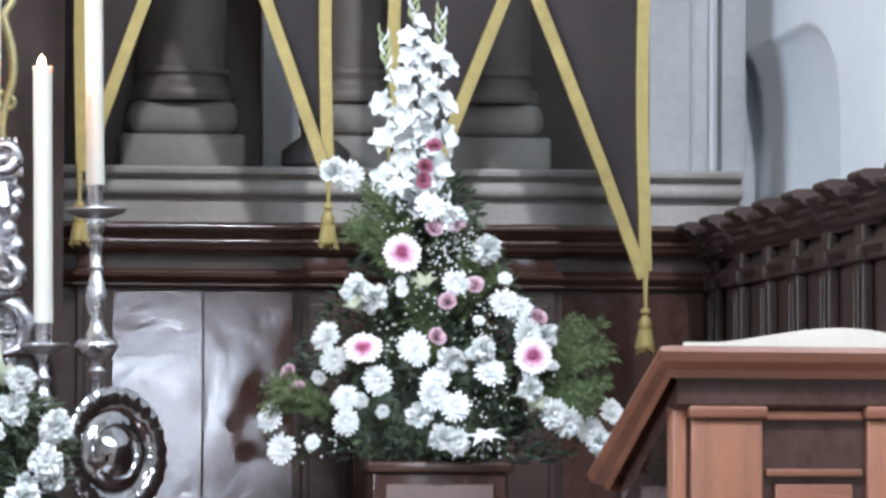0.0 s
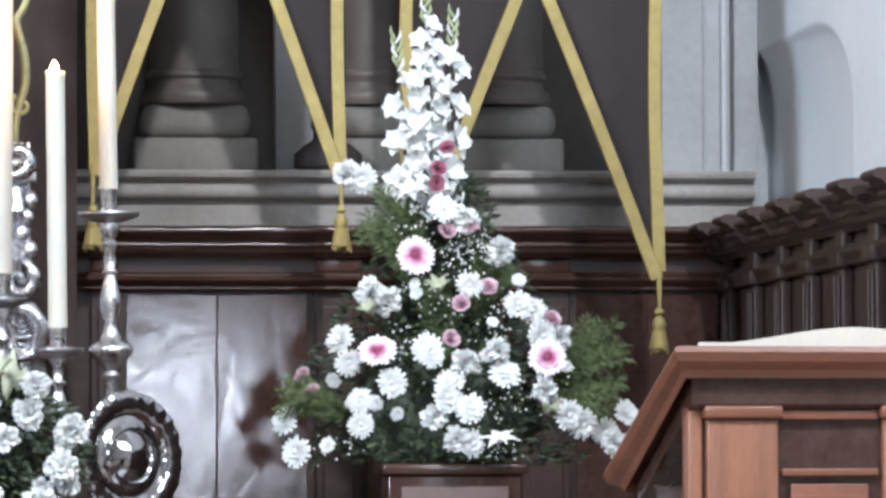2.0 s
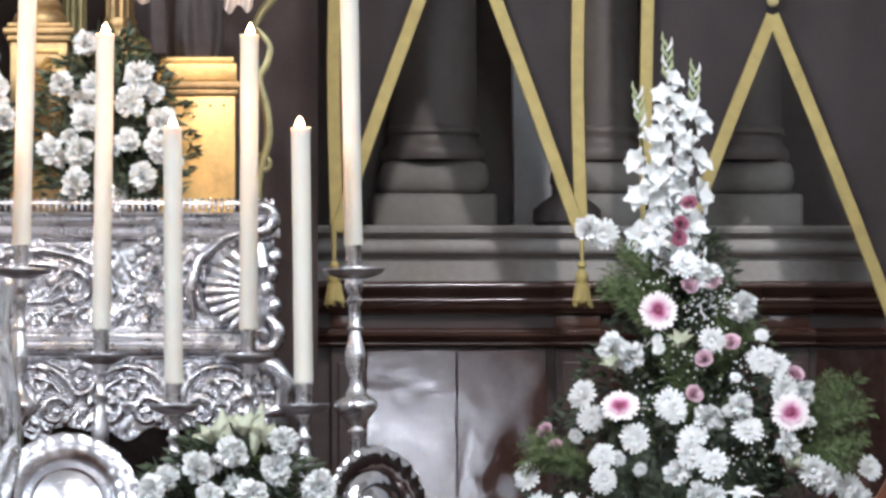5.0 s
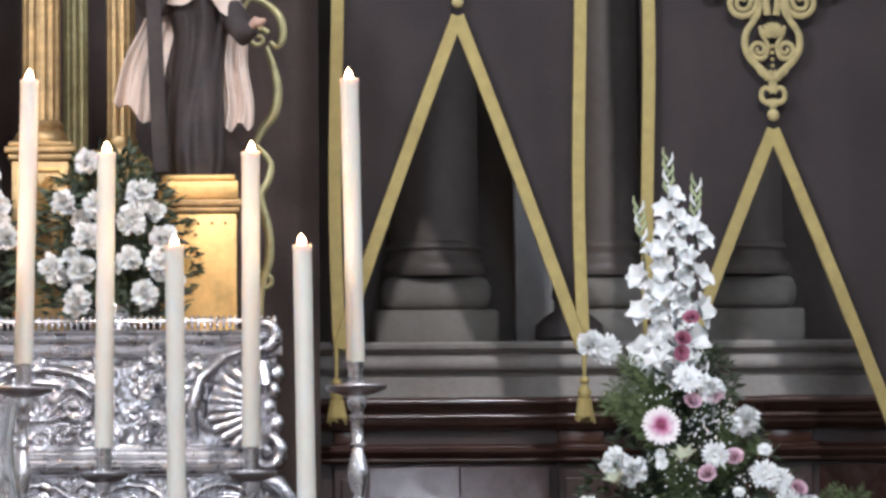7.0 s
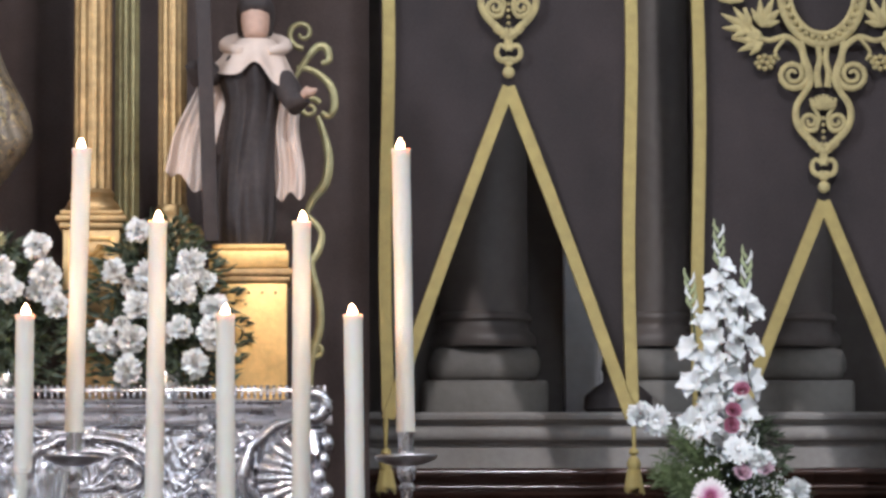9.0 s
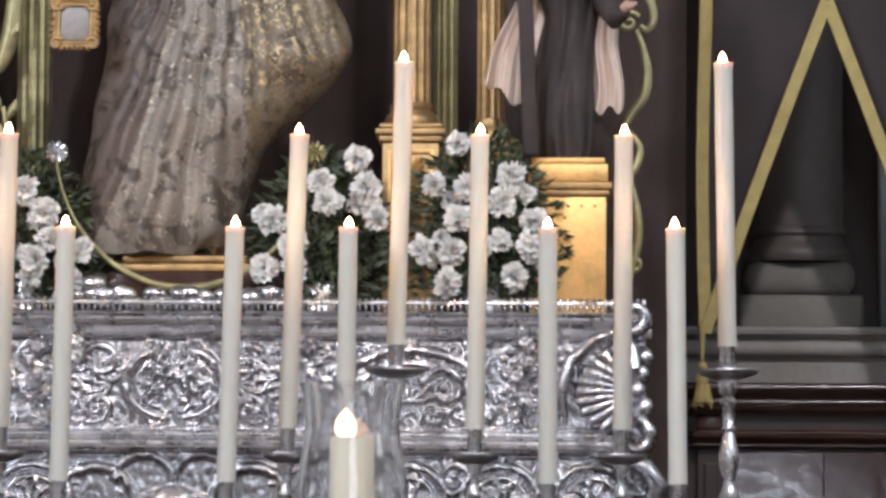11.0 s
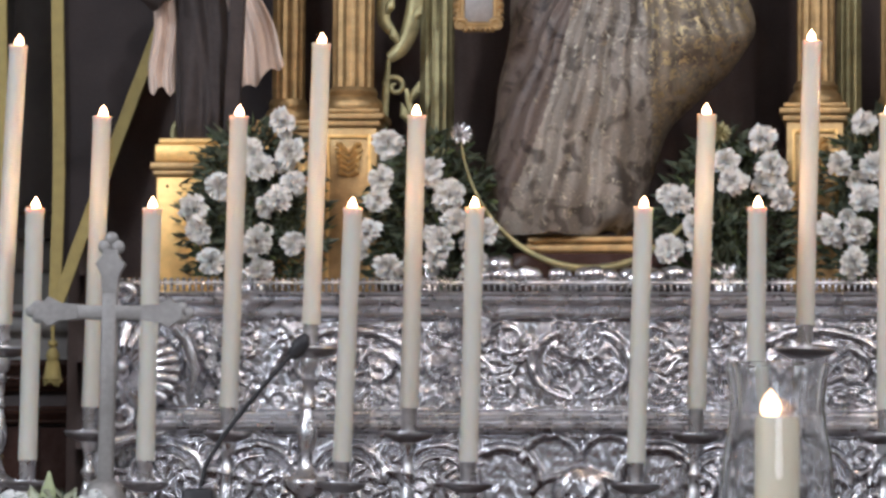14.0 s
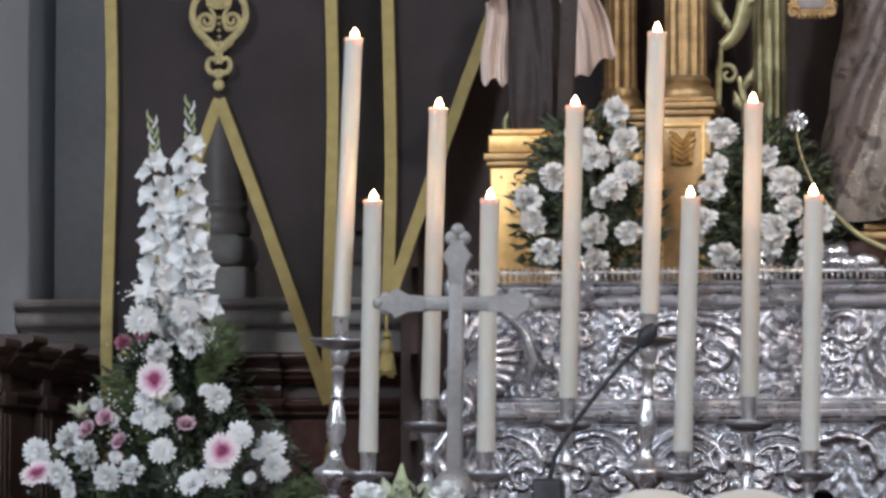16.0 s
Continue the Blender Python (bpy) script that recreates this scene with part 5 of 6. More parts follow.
def robe():
    """The robed figure in the middle: a brocade mantle with deep folds, as one plain shape."""
    bm = bmesh.new()
    rows = smoothed([(1.862, -1.27, -0.92, 0.14, 11.8), (1.90, -1.278, -0.88, 0.15, 11.8), (1.96, -1.278, -0.85, 0.155, 11.8), (2.05, -1.27, -0.83, 0.155, 11.8), (2.13, -1.262, -0.80, 0.155, 11.8), (2.19, -1.252, -0.75, 0.155, 11.8), (2.25, -1.24, -0.69, 0.155, 11.8), (2.31, -1.23, -0.63, 0.155, 11.81), (2.38, -1.22, -0.575, 0.155, 11.81), (2.43, -1.212, -0.567, 0.155, 11.82), (2.52, -1.205, -0.6, 0.155, 11.82), (2.65, -1.18, -0.66, 0.15, 11.82), (2.8, -1.15, -0.74, 0.14, 11.82), (2.98, -1.1, -0.86, 0.11, 11.82), (3.06, -1.03, -0.93, 0.07, 11.82)], 10)
    seg = 260
    # folds that fan out from the hand at the waist, deeper towards the hem
    rings = []
    for z, l, r, d, y in rows:
        ring = []
        for k in range(seg):
            a = math.tau * k / seg
            x = (l + r) / 2 + (r - l) / 2 * math.cos(a)
            q = math.atan2(x + 0.86, 3.05 - z)
            bend = 1.6 * noise.noise(Vector((3 * q, 0.5, 1.3 * z)))
            wave = 0.5 + 0.5 * math.sin(42 * q + 1.6 * z + 2.2 * bend)
            h = (0.012 + 0.03 * abs(noise.noise(Vector((6 * q, 2, 0.8 * z)))) * 2) * wave**0.6 + 0.006 * math.sin(115 * q + 3 * bend)
            h *= min(1.0, max(0.0, (3.0 - z) * 1.4)) * max(0.0, -math.sin(a)) ** 0.5
            h += 0.006 * noise.noise(Vector((7 * x, 3, 6 * z)))
            hem = max(0.0, (1.95 - z) / 0.09) * 0.05 * max(0.0, noise.noise(Vector((9 * x, 2 * math.sin(a), 1))))
            ring.append(bm.verts.new((x + 0.004 * math.sin(31 * z + 3 * a), y + d * math.sin(a) - h, z + hem)))
        rings.append(ring)
    for a, b in zip(rings, rings[1:]):
        for k in range(seg):
            f = bm.faces.new((a[k], a[(k + 1) % seg], b[(k + 1) % seg], b[k]))
            q = math.atan2(a[k].co.x + 0.86, 3.05 - a[k].co.z) + 0.03 * math.sin(5 * a[k].co.z)
            f.material_index = 1 if q < -0.31 else 2 if q > 0.0 else 0
    bm.faces.new(rings[0][::-1])
    bm.faces.new(rings[-1])
    loft(bm, smoothed([(3.04, -1.03, -0.93, 0.05, 11.8), (3.12, -1.05, -0.91, 0.07, 11.8), (3.2, -1.04, -0.92, 0.06, 11.8), (3.25, -1.0, -0.96, 0.02, 11.8)]), seg=24)
    return tagged(part("robed_figure", bm, [BROCADE, BROCADE_DARK, BROCADE_GOLD]), "tall figure in a silver and gold brocade mantle with deep folds", "statue")


robe()
plinth = thing("figure_plinth", "brown and gilt stepped plinth under the robed figure", "plinth", at=(-0.99, 11.82, SHELF + 0.004))
part("step", boxes((-0.2, 0.2, -0.16, 0.16, 0, 0.11), bevel=0.006), DARK_WOOD, plinth)
part("upper_step", boxes((-0.175, 0.175, -0.15, 0.15, 0.111, 0.135), (-0.165, 0.165, -0.145, 0.145, 0.136, 0.156), bevel=0.006), GILT_OLD, plinth)

# crescent with a star at each tip, over embossed silver clouds
moon = thing("silver_crescent", "slender silver and gilt crescent with a star at each tip", "crescent", at=(-0.985, 11.6, SHELF))


def cres(u):
    return (0.335 * math.sin(u * 1.45) / math.sin(1.45), 0.0, 0.07 + 0.33 * (1 - math.cos(u * 1.45)) / (1 - math.cos(1.45)))


bm = bmesh.new()
sweep(bm, [cres(-1 + k / 20) for k in range(41)], [0.009 * (1 - abs(-1 + k / 20)) ** 0.8 + 0.0015 for k in range(41)], 10, 0.7)
part("crescent", bm, GILT_GREEN, moon)
for s in (-1, 1):
    bm = bmesh.new()
    for k in range(40):
        ph, th = math.acos(1 - 2 * (k + 0.5) / 40), math.pi * (1 + 5**0.5) * k
        d = Vector((math.cos(th) * math.sin(ph), math.sin(th) * math.sin(ph), math.cos(ph)))
        sweep(bm, [d * 0.004, d * 0.018, d * 0.031], [0.006, 0.0055, 0.001], 5)
    bm.transform(Matrix.Translation(Vector(cres(s)) + Vector((0, 0, 0.02))))
    part("star", bm, SILVER_WORN if s < 0 else GILT_GREEN, moon, "spiked metal star")
clouds = thing("silver_clouds", "embossed silver clouds on the frontal under the crescent", "ornament", at=(-0.985, 11.56, SHELF + 0.003))
rng = random.Random(21)
for k in range(46):
    u = rng.uniform(-1, 1)
    bm = bmesh.new()
    r = rng.uniform(0.014, 0.03)
    bmesh.ops.create_icosphere(bm, subdivisions=2, radius=r, matrix=Matrix.Translation((0.3 * u, rng.uniform(-0.02, 0.03), r * 0.8 + 0.04 * (1 - abs(u)) * rng.random() + 0.10 * abs(u) ** 2 * rng.random())) @ Matrix.Diagonal((1.3, 0.7, 0.9, 1)))
    part("cloud_boss", bm, SILVER, clouds)

medal = thing("small_framed_panel", "small gilt scrolled frame round a pale blue-grey panel", "picture frame", at=(-1.278, 11.62, 2.452))
part("panel", boxes((-0.04, 0.04, -0.003, 0.004, -0.04, 0.048), bevel=0.003), TIN, medal, "pale blue-grey panel")
bm = bmesh.new()
for half, tall, rr in ((0.042, 0.049, 0.005), (0.053, 0.059, 0.007)):
    loop = [(half * max(-1, min(1, 1.3 * math.cos(a))), -0.006, 0.004 + tall * max(-1, min(1, 1.3 * math.sin(a)))) for a in [math.tau * (k + 0.5) / 32 for k in range(33)]]
    sweep(bm, loop, rr, 8, 0.7)
for sx in (-1, 1):
    for sz in (-1, 1):
        sweep(bm, [(px * sx, -0.012, 0.004 + pz * sz) for px, pz in spiral(0.047, 0.052, 0.017, 1.2, 3.6)], [0.006 - 0.0001 * k for k in range(27)], 6, 0.7)
        for k in range(3):
            sweep(bm, [(0.05 * sx, -0.008, 0.004 + (0.03 - 0.018 * k) * sz), (0.062 * sx, -0.014, 0.004 + (0.034 - 0.018 * k) * sz), (0.066 * sx, -0.006, 0.004 + (0.042 - 0.018 * k) * sz)], [0.003, 0.006, 0.001], 6)
            sweep(bm, [((0.03 - 0.014 * k) * sx, -0.008, 0.004 + 0.056 * sz), ((0.034 - 0.014 * k) * sx, -0.014, 0.004 + 0.067 * sz), ((0.04 - 0.014 * k) * sx, -0.006, 0.004 + 0.071 * sz)], [0.003, 0.006, 0.001], 6)
part("frame", bm, GILT_OLD, medal, "scrolled gilt frame")
bm = bmesh.new()
sweep(bm, [(0, 0, 0.06), (0.05, 0.02, 0.25), (0.12, 0.06, 0.42)], 0.003, 6)
part("cord", bm, GILT_OLD, medal)


def acanthus(name, x, y, label, curls, stems, mat, leafy=True):
    """An openwork gilt scroll: stems that end in curls, with leaves."""
    a = thing(name, label, "carving", at=(x, y, SHELF))
    bm = bmesh.new()
    for pts, r in stems:
        fine = smoothed(pts, 5)
        sweep(bm, [(px, 0, pz) for px, pz in fine], [r * (1 - 0.5 * abs(2 * k / len(fine) - 1) ** 2) for k in range(len(fine))], 8, 0.5)
    part("stem", bm, mat, a)
    for cx, cz, r, a0, sg in curls:
        bm = bmesh.new()
        sweep(bm, [(px, 0, pz) for px, pz in spiral(cx, cz, r, 1.25, a0, sg)], [0.008 - 0.0001 * k for k in range(27)], 8, 0.7)
        part("curl", bm, mat, a)
    for pts, r in stems if leafy else ():
        for k in range(1, len(pts) - 1):
            bm = bmesh.new()
            px, pz = pts[k]
            s = 1 if k % 2 else -1
            sweep(bm, [(px, 0, pz), (px + s * 0.02, -0.012, pz + 0.03), (px + s * 0.028, -0.004, pz + 0.06)], [0.004, 0.014, 0.002], 8, 0.5)
            part("leaf", bm, mat, a)
    return a


PAIR = [([(-0.05, 0.88), (-0.02, 0.93), (0.01, 0.965), (0.035, 0.96), (0.04, 0.93), (0.02, 0.92)], 0.011), ([(-0.045, 0.91), (0.0, 0.90), (0.045, 0.86), (0.055, 0.81), (0.04, 0.78), (0.02, 0.79)], 0.011),
        ([(0.01, 0.78), (0.03, 0.72), (0.04, 0.66), (0.03, 0.6), (0.0, 0.56), (-0.02, 0.52)], 0.013), ([(-0.02, 0.52), (0.02, 0.47), (0.012, 0.42), (-0.008, 0.38), (0.012, 0.3), (0.016, 0.22), (-0.004, 0.14), (-0.01, 0.08), (0.0, 0.0)], 0.012)]
acanthus("gilt_scrollwork", 0.172, 11.9, "openwork greenish gilt scrollwork beside the figure", [(-0.01, 0.8, 0.03, 0.5, 1), (-0.03, 1.0, 0.04, -1.5, -1), (0.005, 0.16, 0.03, 2.0, 1)], PAIR, GILT_GREEN, False)
acanthus("gilt_scrollwork", -1.515, 11.9, "openwork greenish gilt scrollwork between the columns", [(-0.012, 0.575, 0.03, 3.0, -1), (0.0, 0.9, 0.035, 0.5, 1)],
         [([(0.05, 1.1), (0.048, 0.95), (0.045, 0.84), (0.03, 0.74), (0.005, 0.68), (-0.03, 0.65)], 0.024), ([(-0.03, 1.05), (-0.02, 0.92), (-0.04, 0.84), (-0.045, 0.76), (-0.02, 0.72)], 0.02), ([(0.018, 0.57), (0.026, 0.53), (0.034, 0.47), (0.034, 0.3), (0.03, 0.0)], 0.011), ([(-0.03, 0.65), (-0.045, 0.4), (-0.04, 0.0)], 0.012)], GILT_GREEN)
acanthus("gilt_scrollwork", -2.11, 11.95, "openwork greenish gilt scrollwork beside the figure", [(0.01, 0.8, 0.03, 0.5, 1), (-0.005, 0.16, 0.03, 2.0, 1)], [([(-px, pz) for px, pz in pts], r) for pts, r in PAIR], GILT_GREEN, False)

# dark cloth behind the figures
bm = bmesh.new()
back = []
for j in range(2):
    back.append([bm.verts.new((XC - 1.5 + 2.83 * i / 120, 12.42 + 0.018 * math.sin(i * 0.9 + 0.5 * math.sin(i * 0.31)), 1.2 + j * 3.4)) for i in range(121)])
for i in range(120):
    bm.faces.new((back[0][i], back[0][i + 1], back[1][i + 1], back[1][i]))
bmesh.ops.solidify(bm, geom=bm.faces[:], thickness=0.004)
tagged(part("backdrop_curtain", bm, CANDLELIT_VELVET), "plain dark brown velvet curtain hanging behind the figures", "curtain")
rail = thing("curtain_rail", "dark wooden rail that carries the hangings", "rail")
part("rod", boxes((-4.3, 2.35, 12.29, 12.44, 4.6, 4.66)), DARK_WOOD, rail)

# ---- silver chargers ----


def charger(x, y, z, r, turn, tilt, boss, label, mat):
    c = thing("silver_charger", label, "plate", "silver plates on the altar step", at=(x, y, GRADIN))
    bm = bmesh.new()
    prof = [(0.001, 0.03 if boss else 0.012), (boss * 0.5, 0.026 if boss > 0.05 else 0.012), (boss, 0.008), (boss * 1.08, 0.012), (boss * 1.2, 0.004), (r * 0.62, 0.0), (r * 0.68, 0.012), (r * 0.8, 0.018), (r * 0.95, 0.016), (r, 0.012), (r * 0.97, 0.004), (r * 0.6, -0.008), (0.001, -0.008)]
    lathe(bm, prof, 96)
    for v in bm.verts:
        rr = math.hypot(v.co.x, v.co.y)
        a = math.atan2(v.co.y, v.co.x)
        if rr > r * 0.65:
            k = (rr / r - 0.65) / 0.35
            v.co.z += 0.002 * math.sin(a * 24) * k
            v.co.x *= 1 + 0.006 * math.sin(a * 24) * k
            v.co.y *= 1 + 0.006 * math.sin(a * 24) * k
    m = Matrix.Translation((0, 0, z - GRADIN)) @ Matrix.Rotation(radians(turn), 4, "Z") @ Matrix.Rotation(radians(90 - tilt), 4, "X")
    bm.transform(m)
    part("dish", bm, mat, c)
    bm = boxes((-0.05, 0.05, -0.03, 0.09, 0, z - GRADIN - r + 0.012), (-0.05, 0.05, 0.06, 0.09, 0, z - GRADIN), bevel=0.003)
    bm.transform(Matrix.Rotation(radians(turn), 4, "Z"))
    part("stand", bm, DARK_WOOD, c)
    return c


charger(-0.285, 10.4, 0.963, 0.168, 0, 12, 0.08, "large embossed silver plate with a polished round boss", SILVER)
charger(0.432, 10.8, 0.945, 0.156, 38, 4, 0.06, "dark mirror-bright silver plate with a wavy rim", MIRROR_SILVER)

# ---- flowers ----


def petal(bm, base, tip, width, cup, mat=0, up=Vector((0, 0, 1))):
    """A petal of four faces from base to tip, bent by cup."""
    base, tip = Vector(base), Vector(tip)
    d = tip - base
    s = d.cross(up)
    if s.length < 1e-5:
        s = d.cross(Vector((1, 0, 0)))
    s.normalize()
    n = s.cross(d).normalized()
    mid = base + d * 0.6 + n * cup
    v = [bm.verts.new(p) for p in (base, mid - s * width / 2, mid, mid + s * width / 2, base + d * 0.93 - s * width * 0.36, tip + n * cup * 0.3, base + d * 0.93 + s * width * 0.36)]
    for f in ((0, 1, 2), (0, 2, 3), (1, 4, 5, 2), (2, 5, 6, 3)):
        bm.faces.new([v[k] for k in f]).material_index = mat


def ruffled(bm, a, el, length, width, bend, frill, phase, point=0.0, nu=5, nv=6, base=0.0):
    """A broad petal from the middle outwards: its edge frilled, its tip bent by bend (outwards where positive)."""
    ca, sa = math.cos(a), math.sin(a)
    rows = []
    for j in range(nu + 1):
        u = j / nu
        w = width / 2 * (math.sin(math.pi * min(1, 0.08 + 0.84 * u**0.9)) ** (0.6 + 0.8 * point) if point else min(1, 0.35 + u) * (0.82 if j == nu else 1))
        e = el - bend * u * u
        along, up = base + length * u * math.cos(el - 0.5 * bend * u), length * u * math.sin(e * 0.5 + el * 0.5)
        row = []
        for i in range(nv + 1):
            v = 2 * i / nv - 1
            f = frill * u * u * math.sin(4.6 * v + phase) + 0.12 * width * v * v * (1 - 0.8 * u)
            along2 = along - (0.16 if point else 0.07) * length * v * v * u
            row.append(bm.verts.new((ca * along2 - sa * v * w, sa * along2 + ca * v * w, up + f)))
        rows.append(row)
    for p, q in zip(rows, rows[1:]):
        for i in range(nv):
            bm.faces.new((p[i], p[i + 1], q[i + 1], q[i]))


def bloom_carnation(seed, r=0.036):
    """A full frilled bloom, facing +z."""
    rng = random.Random(seed)
    bm = bmesh.new()
    for ring, (n, el, ln) in enumerate(((9, -4, 1.08), (8, 22, 1.02), (8, 45, 0.95), (6, 66, 0.88), (4, 82, 0.8))):
        for k in range(n):
            a = math.tau * (k + 0.5 * ring) / n + rng.uniform(-0.25, 0.25)
            ruffled(bm, a, radians(el + rng.uniform(-12, 12)), r * ln * rng.uniform(0.74, 1.2), r * rng.uniform(0.6, 0.95), rng.uniform(-0.2, 0.7), r * 0.24, rng.uniform(0, 6.28), nu=3, nv=5)
    return mesh_of(bm, "bloom", PETAL, True)


def bloom_daisy(seed, r=0.04):
    rng = random.Random(seed)
    bm = bmesh.new()
    for ring, (n, el, ln) in enumerate(((18, 5, 1.0), (16, 18, 0.85), (13, 38, 0.65), (9, 58, 0.45))):
        for k in range(n):
            a = math.tau * (k + 0.5 * ring) / n + rng.uniform(-0.08, 0.08)
            e = radians(el + rng.uniform(-7, 7))
            t = Vector((math.cos(a) * math.cos(e), math.sin(a) * math.cos(e), math.sin(e))) * r * ln * rng.uniform(0.9, 1.08)
            petal(bm, t * 0.1, t, r * 0.27, r * 0.05)
    bmesh.ops.create_icosphere(bm, subdivisions=1, radius=r * 0.2, matrix=Matrix.Translation((0, 0, r * 0.28)))
    return mesh_of(bm, "bloom", PETAL, False)


def bloom_gerbera(r=0.056):
    rng = random.Random(5)
    bm = bmesh.new()
    for ring, (n, el, ln) in enumerate(((26, 4, 1.0), (24, 10, 0.92), (18, 20, 0.6), (16, 30, 0.42))):
        for k in range(n):
            a = math.tau * (k + 0.5 * ring) / n + rng.uniform(-0.05, 0.05)
            e = radians(el + rng.uniform(-4, 4))
            t = Vector((math.cos(a) * math.cos(e), math.sin(a) * math.cos(e), math.sin(e))) * r * ln * rng.uniform(0.94, 1.04)
            petal(bm, t * 0.2, t, r * 0.2, r * 0.03)
    bmesh.ops.create_icosphere(bm, subdivisions=2, radius=r * 0.2, matrix=Matrix.Translation((0, 0, 0.006)) @ Matrix.Diagonal((1, 1, 0.5, 1)))
    return mesh_of(bm, "bloom", GERBERA, False)


def bloom_rose(seed, mat, r=0.03):
    rng = random.Random(seed)
    bm = bmesh.new()
    for ring, (n, el, ln) in enumerate(((5, 40, 1.0), (5, 58, 1.05), (5, 72, 1.08), (4, 82, 1.02), (3, 88, 0.98))):
        for k in range(n):
            a = math.tau * (k + 0.37 * ring) / n + rng.uniform(-0.15, 0.15)
            ruffled(bm, a, radians(el + rng.uniform(-6, 6)), r * ln * rng.uniform(0.9, 1.08), r * (1.35 - 0.2 * ring), rng.uniform(0.0, 0.5), r * 0.05, rng.uniform(0, 6.28), base=r * (0.3 - 0.06 * ring))
    return mesh_of(bm, "bloom", mat, True)


def bloom_lily(seed, mat, r=0.06, closed=0.0):
    rng = random.Random(seed)
    bm = bmesh.new()
    for k in range(6):
        a = math.tau * k / 6 + rng.uniform(-0.1, 0.1)
        ruffled(bm, a, radians(38 + 45 * closed + rng.uniform(-8, 8)), r * rng.uniform(0.95, 1.1), r * 0.5, 0.9 - 0.6 * closed, r * 0.04, rng.uniform(0, 6.28), point=1.0)
    return mesh_of(bm, "bloom", mat, True)


def bloom_gladiolus(seed, r=0.05):
    """A funnel of six broad ruffled petals."""
    rng = random.Random(seed)
    bm = bmesh.new()
    for k in range(6):
        a = math.tau * k / 6 + rng.uniform(-0.12, 0.12)
        ruffled(bm, a, radians((58 if k % 2 else 46) + rng.uniform(-8, 8)), r * rng.uniform(0.95, 1.15), r * rng.uniform(0.8, 0.95), rng.uniform(0.7, 1.2), r * 0.09, rng.uniform(0, 6.28), point=0.25)
    return mesh_of(bm, "bloom", PETAL, True)


CARN = [bloom_carnation(k) for k in range(5)]
DAISY = [bloom_daisy(k + 20) for k in range(4)]
GERB = bloom_gerbera()
ROSE = [bloom_rose(k, PINK) for k in range(2)]
DEEP = [bloom_rose(k + 7, DEEP_PINK, 0.028) for k in range(2)]
LILY = [bloom_lily(k, PETAL) for k in range(2)]
GREEN_LILY = [bloom_lily(k + 4, CREAM, 0.06, 0.6) for k in range(2)]
GLAD = [bloom_gladiolus(k + 9) for k in range(4)]


def set_bloom(parent, name, me, x, y, z, rng, face=(0, -1, 0.15), scale=1.0, wild=0.45, label=""):
    d = Vector(face) + Vector((rng.uniform(-wild, wild), rng.uniform(-0.1, 0.1), rng.uniform(-wild, wild)))
    m = Matrix.Translation(Vector((x, y, z)) - parent.location) @ d.to_track_quat("Z", "Y").to_matrix().to_4x4() @ Matrix.Rotation(rng.uniform(0, 6.28), 4, "Z") @ Matrix.Scale(scale, 4)
    ob = new(name, me)
    ob.parent = parent
    ob.matrix_basis = m
    if label:
        ob["label"] = label
    return ob


def leaves(parent, name, spots, mat, rng, size, label, thin=0.3):
    """Many small pointed leaves in one mesh, each at a spot with a way to point."""
    verts, faces = [], []
    for p, d in spots:
        d = Vector(d).normalized()
        l = size * rng.uniform(0.6, 1.3)
        s = d.cross(Vector((rng.uniform(-1, 1), rng.uniform(-1, 1), rng.uniform(-1, 1)))).normalized()
        n = d.cross(s)
        w = l * thin
        b = len(verts)
        p = Vector(p) - parent.location
        for q in (p, p + d * l * 0.45 + s * w / 2, p + d * l * 0.45 + n * w * 0.25, p + d * l * 0.45 - s * w / 2, p + d * l - n * l * 0.12):
            verts.append(tuple(q))
        faces += [(b, b + 1, b + 2), (b, b + 2, b + 3), (b + 1, b + 4, b + 2), (b + 2, b + 4, b + 3)]
    me = bpy.data.meshes.new(name)
    me.from_pydata(verts, [], faces)
    me.materials.append(mat)
    ob = new(name, me)
    ob.parent = parent
    ob["kind"] = "stuff"
    ob["label"] = label
    return ob


def fern(parent, root, tips, rng, mat, label, needle=0.026):
    """Feathery sprigs: stems from a root to tips, with fine needles on both sides."""
    spots = []
    for tip in tips:
        a, b = Vector(root), Vector(tip)
        d = b - a
        for k in range(36):
            u = 0.15 + 0.85 * k / 35
            p = a + d * u + Vector((0, 0, 0.03 * math.sin(u * 3)))
            for s in (-1, 1):
                side = d.cross(Vector((0, 1, 0))).normalized() * s
                spots.append((p, d.normalized() * 0.7 + side + Vector((0, rng.uniform(-0.6, 0.6), rng.uniform(-0.4, 0.4)))))
    return leaves(parent, "fern", spots, mat, rng, needle, label, 0.17)


